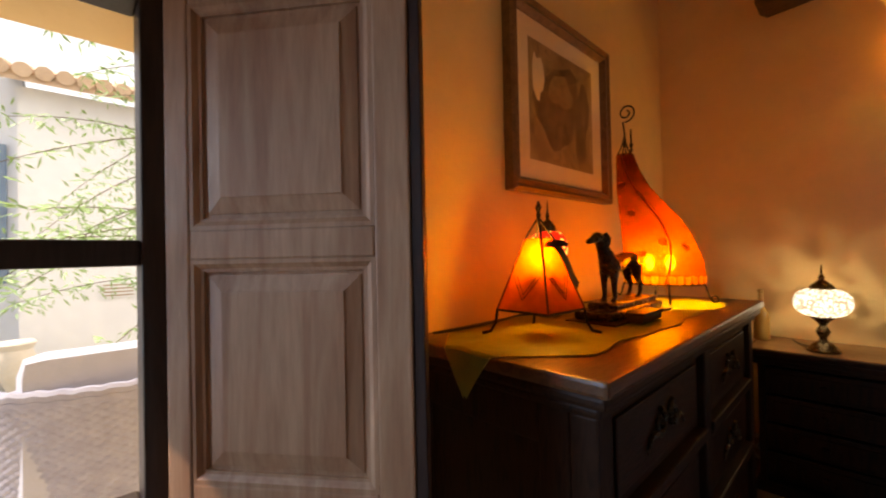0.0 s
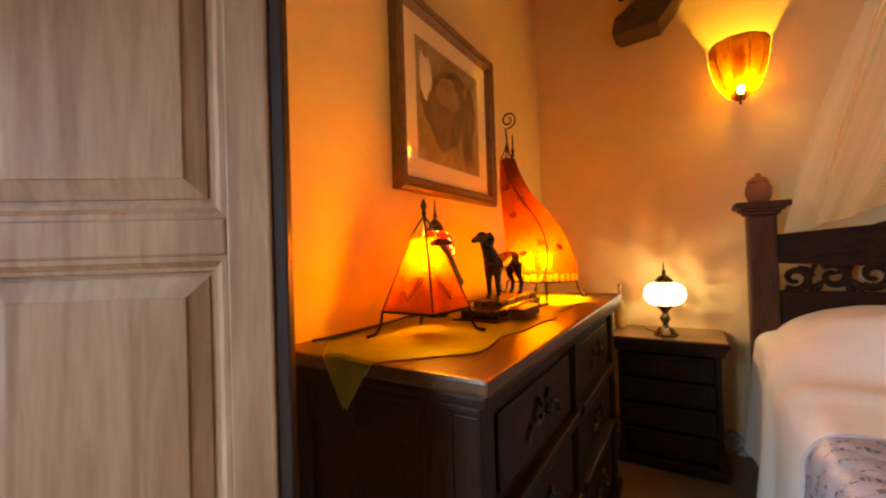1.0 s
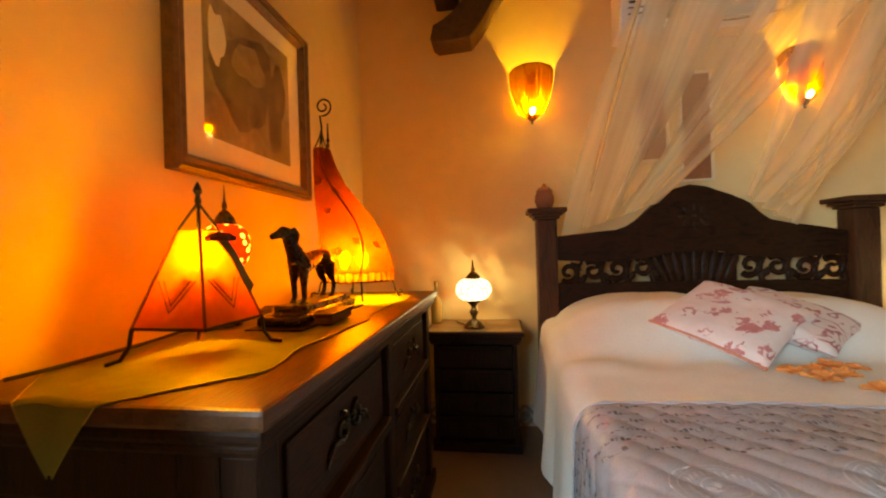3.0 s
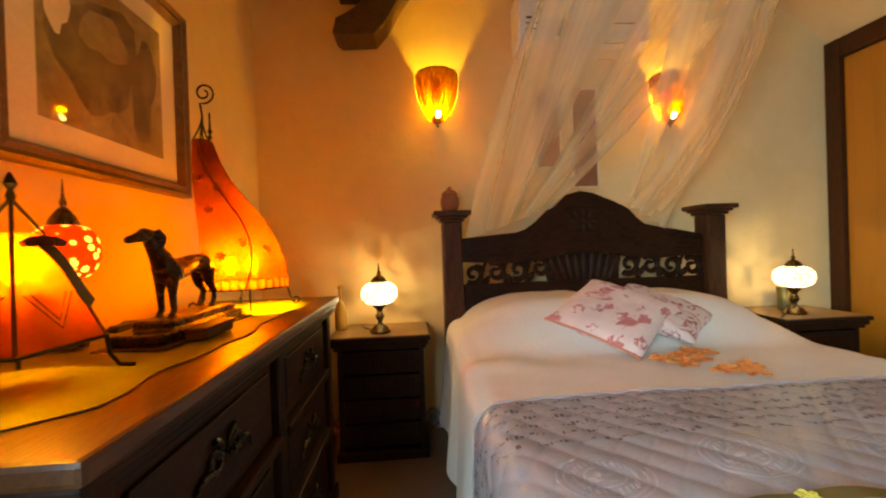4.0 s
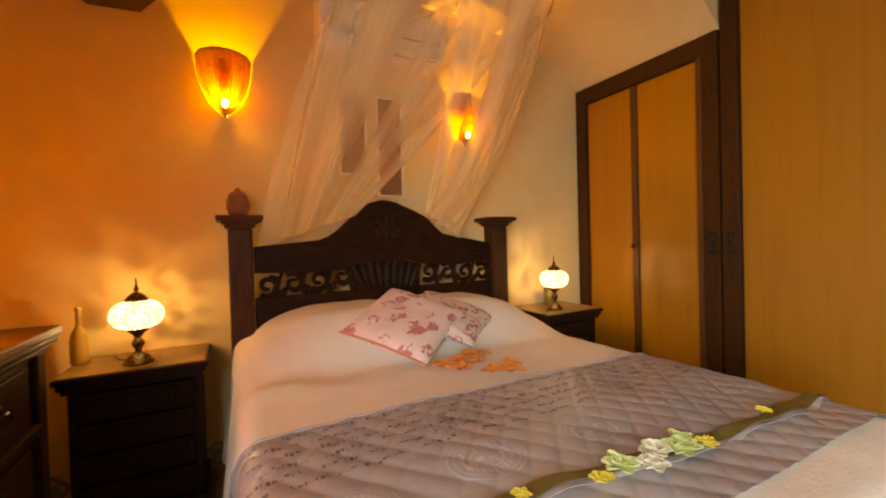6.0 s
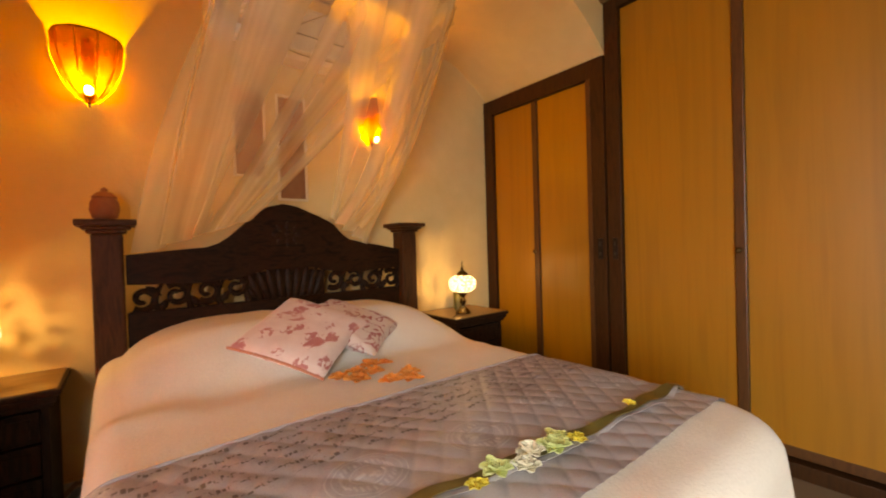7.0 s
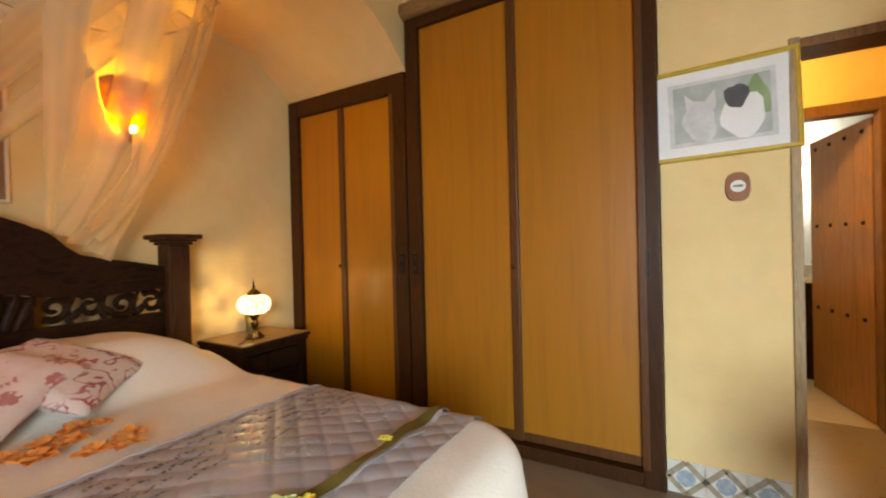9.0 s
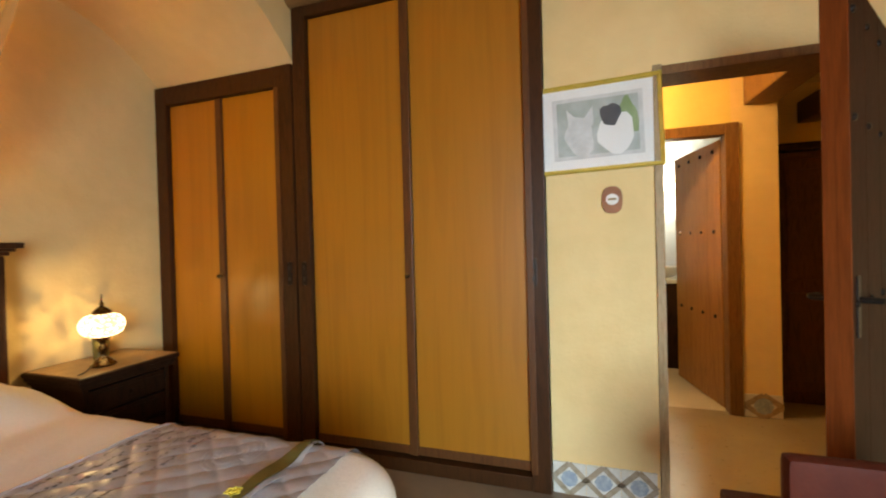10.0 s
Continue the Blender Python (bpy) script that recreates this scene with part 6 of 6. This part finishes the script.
for z in (0.68, 1.33, 1.94):
    for k in range(4):
        part("stud", stud(Matrix.Translation((0.095 + k * 0.19, 0, z)) @ Matrix.Rotation(radians(-90), 4, "X"), 0.016), "iron", dl2, local=True)
wd = thing("hall_cupboard", (-0.95, -3.9, 0), "dark wooden cupboard standing in the hall", "cupboard")
part("body", boxes((-1.45, -0.70, -3.98, -3.58, 0, 1.92), bevel=0.01), "post_wood", wd)
for a, b in ((-1.43, -1.08), (-1.07, -0.72)):
    d = part("door", boxes((a, b, -3.5795, -3.558, 0.1, 1.86), bevel=0.006), "post_wood", wd)
    part("door_panel", boxes((a + 0.07, b - 0.07, -3.5575, -3.55, 0.95, 1.78), bevel=0.006), "post_wood", d)
    part("door_panel", boxes((a + 0.07, b - 0.07, -3.5575, -3.55, 0.18, 0.85), bevel=0.006), "post_wood", d)
part("cornice", boxes((-1.49, -0.66, -3.985, -3.52, 1.9205, 1.98), bevel=0.015), "dark", wd)
structure("floor_bathroom", boxes((-0.54, 1.3, -5.6, -3.3001, -0.1, 0.0)), "light_floor", "pale tiled bathroom floor", "floor")
structure("wall_bathroom", boxes((-0.62, 1.3, -5.7, -5.6, -0.1, HZ), (1.2, 1.3, -5.6, -3.3201, -0.1, HZ), (-0.62, -0.54, -5.6, -4.1001, -0.1, HZ)), "white_wall", "pale bluish bathroom wall", "wall")
structure("ceiling_bathroom", boxes((-0.62, 1.3, -5.7, -4.1001, HZ, HZ + 0.1)), "white_wall", "white bathroom ceiling", "ceiling")
vn = thing("vanity", (0.0, -4.5, 0), "dark wooden vanity with white basin top", "vanity")
part("cabinet", boxes((-0.53, 0.62, -4.78, -4.32, 0, 0.845), bevel=0.006), "dark", vn)
part("worktop", boxes((-0.535, 0.64, -4.80, -4.30, 0.8455, 0.885), bevel=0.006), "white_board", vn)
bs = part("basin", lathe([(0.06, 0), (0.12, 0.03), (0.15, 0.10), (0.155, 0.11), (0.14, 0.105), (0.11, 0.05), (0.03, 0.02), (0, 0.018)], (-0.16, -4.56, 0.8855), 24), "white_board", vn, "round white washbasin", True)
bt = thing("soap_bottle", (-0.30, -4.62, 0.885), "small blue bottle beside the basin", "bottle")
part("bottle", lathe([(0.03, 0), (0.034, 0.01), (0.034, 0.14), (0.02, 0.17), (0.012, 0.20), (0.0, 0.205)], (-0.33, -4.68, 0.8855), 16), "blue_wood", bt, smooth=True)
bl = thing("wall_light", (-0.405, -5.55, 1.945), "lit round bathroom wall light", "wall lamp")
bm = lathe([(0.05, 0), (0.05, 0.02), (0.03, 0.05)], (0, 0, 0), 16)
bm.transform(Matrix.Translation((-0.405, -5.599, 1.945)) @ Matrix.Rotation(radians(-90), 4, "X"))
part("plate", bm, "brass", bl)
part("globe", lathe([(0.0, -0.07), (0.04, -0.055), (0.066, -0.02), (0.066, 0.02), (0.04, 0.055), (0.0, 0.07)], (-0.405, -5.49, 1.945), 20), "bath_globe", bl, "lit white globe", True)
lamp("POINT", "bathroom_light", Matrix.Translation((-0.39, -5.38, 1.96)), 7, (0.72, 0.88, 1.0), 0.07)

# lamp out of view, added to brighten the hall walls
hl = thing("unseen_hall_light", (0.75, -2.7, HZ), "unseen glass ceiling light added to light the hall", "ceiling light")
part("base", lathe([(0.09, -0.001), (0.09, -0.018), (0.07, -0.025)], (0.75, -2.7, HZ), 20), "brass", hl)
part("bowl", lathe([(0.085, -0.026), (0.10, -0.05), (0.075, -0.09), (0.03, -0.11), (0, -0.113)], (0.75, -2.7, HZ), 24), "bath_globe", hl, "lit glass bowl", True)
lamp("POINT", "hall_fill", Matrix.Translation((0.75, -2.7, HZ - 0.18)), 9, (1.0, 0.93, 0.74), 0.06)

# ---- garden outside the window ----
structure("ground", boxes((-60, 60, NY + 0.35, 80, -0.35, -0.20)), "ground", "dry grassy garden ground", "ground")
pv = thing("pavement", (0, 2.8, -0.2), "pale flagstone terrace", "pavement", kind="structure")
rnd = random.Random(12)
for i in range(7):
    for j in range(4):
        x, y = -2.2 + i * 0.72 + rnd.uniform(-0.05, 0.05), NY + 0.72 + j * 0.66 + rnd.uniform(-0.04, 0.04)
        poly = [(x + 0.33 * math.cos(a) * rnd.uniform(0.9, 1.12), y + 0.30 * math.sin(a) * rnd.uniform(0.9, 1.12)) for a in (2 * math.pi * k / 7 for k in range(7))]
        part("flagstone", prism(poly, "z", -0.1995, -0.17 + rnd.uniform(-0.006, 0.006)), "stone", pv)
ho = thing("house", (4.0, 8.0, -0.2), "pale rendered garden house with clay roof edge", "house")
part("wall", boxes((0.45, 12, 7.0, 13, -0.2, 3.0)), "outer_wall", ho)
part("roof", prism([(6.75, 2.98), (13.2, 5.2), (13.2, 5.35), (6.75, 3.12)], "x", 0.30, 12.2), "roof", ho)
for k in range(40):
    part("eaves_tile", tube([(0.34 + k * 0.16, 6.70, 3.08), (0.34 + k * 0.16, 7.2, 3.25)], 0.075, n=8), "roof", ho)
part("air_brick", boxes((1.10, 1.42, 6.985, 6.998, 0.72, 0.90)), "outer_wall", ho)
for k in range(4):
    part("vent_slot", boxes((1.12, 1.40, 6.98, 6.984, 0.74 + k * 0.04, 0.755 + k * 0.04)), "tile_tan", ho)
h2 = thing("side_building", (-1.6, 9, -0.2), "pale building with a blue shutter", "house")
part("wall", boxes((-6, 0.44, 8.2, 12, -0.2, 3.6)), "outer_wall", h2)
part("shutter", boxes((-0.35, 0.30, 8.15, 8.199, 0.9, 2.6), bevel=0.01), "blue_wood", h2, "faded blue shutter")
ur = thing("garden_urn", (0.48, 6.6, -0.2), "weathered green-grey garden urn", "urn")
part("urn", lathe([(0.09, 0), (0.10, 0.05), (0.06, 0.12), (0.12, 0.28), (0.15, 0.42), (0.12, 0.52), (0.15, 0.58), (0.13, 0.60)], (0.45, 6.55, -0.199), 20), "stone", ur, smooth=True)

# wicker armchair with its back to the window
wc = thing("wicker_armchair", (0.95, 3.1, -0.19), "white wicker armchair with pale cushion on the terrace", "armchair")
WB = Vector((0.98, 2.75, -0.165))


def wicker(u, v):
    a = math.pi * (1.0 + v)
    r = 0.36 + 0.10 * u
    z = 0.02 + 0.84 * u
    rel = 0.0035 * math.sin(v * 2 * math.pi * 30) * math.sin(u * 2 * math.pi * 30)
    return Vector((WB.x + (r + rel) * 1.02 * math.cos(a), WB.y + 0.42 + (r + rel) * 0.95 * math.sin(a), WB.z + z))


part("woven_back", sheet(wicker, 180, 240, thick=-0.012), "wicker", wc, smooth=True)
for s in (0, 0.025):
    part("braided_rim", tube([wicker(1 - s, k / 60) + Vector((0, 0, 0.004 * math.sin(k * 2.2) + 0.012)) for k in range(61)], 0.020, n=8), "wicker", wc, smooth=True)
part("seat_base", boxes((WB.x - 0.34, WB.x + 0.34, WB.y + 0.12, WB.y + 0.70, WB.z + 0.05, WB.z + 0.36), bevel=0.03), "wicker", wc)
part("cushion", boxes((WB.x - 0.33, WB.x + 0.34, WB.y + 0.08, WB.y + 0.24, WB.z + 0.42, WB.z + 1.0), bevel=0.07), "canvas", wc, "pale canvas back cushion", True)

# a tree whose feathery twigs hang before the house
tr = thing("tree", (2.6, 4.6, -0.2), "feathery garden tree with thin hanging twigs", "tree")
part("trunk", tube([(2.1, 4.6, -0.2), (2.05, 4.62, 0.8), (1.95, 4.6, 1.8), (1.9, 4.55, 2.8), (1.8, 4.5, 3.8)], 0.11, n=10, taper=0.05), "bark", tr, smooth=True)
rnd = random.Random(21)
twigs, leaves = bmesh.new(), bmesh.new()
for k in range(38):
    z0 = rnd.uniform(0.9, 3.4)
    a = rnd.uniform(2.5, 4.3) if k % 3 else rnd.uniform(0, 6.28)
    L = rnd.uniform(0.9, 1.9)
    p0 = Vector((1.93, 4.58, z0))
    p2 = p0 + Vector((math.cos(a) * L, math.sin(a) * L * 0.7, rnd.uniform(-0.9, 0.5)))
    p1 = p0.lerp(p2, 0.5) + Vector((0, 0, rnd.uniform(0.1, 0.4)))
    pts = bez(p0, p1, p2, 14)
    tube(pts, 0.007, twigs, 5, 0.002)
    for i in range(3, 15):
        q = pts[i]
        for s in range(16):
            d = Vector((rnd.uniform(-1, 1), rnd.uniform(-1, 1), rnd.uniform(-0.9, 0.4))).normalized()
            c = q + d * rnd.uniform(0.01, 0.13)
            t = d.orthogonal().normalized() * 0.008
            l = d * rnd.uniform(0.04, 0.075)
            leaves.faces.new([leaves.verts.new(c + w) for w in (-l * 0.5, t, l * 0.6, -t)])
part("twigs", twigs, "bark", tr)
tagged(part("leaves", leaves, "leaf", tr, "small pale green leaves"), kind="stuff")
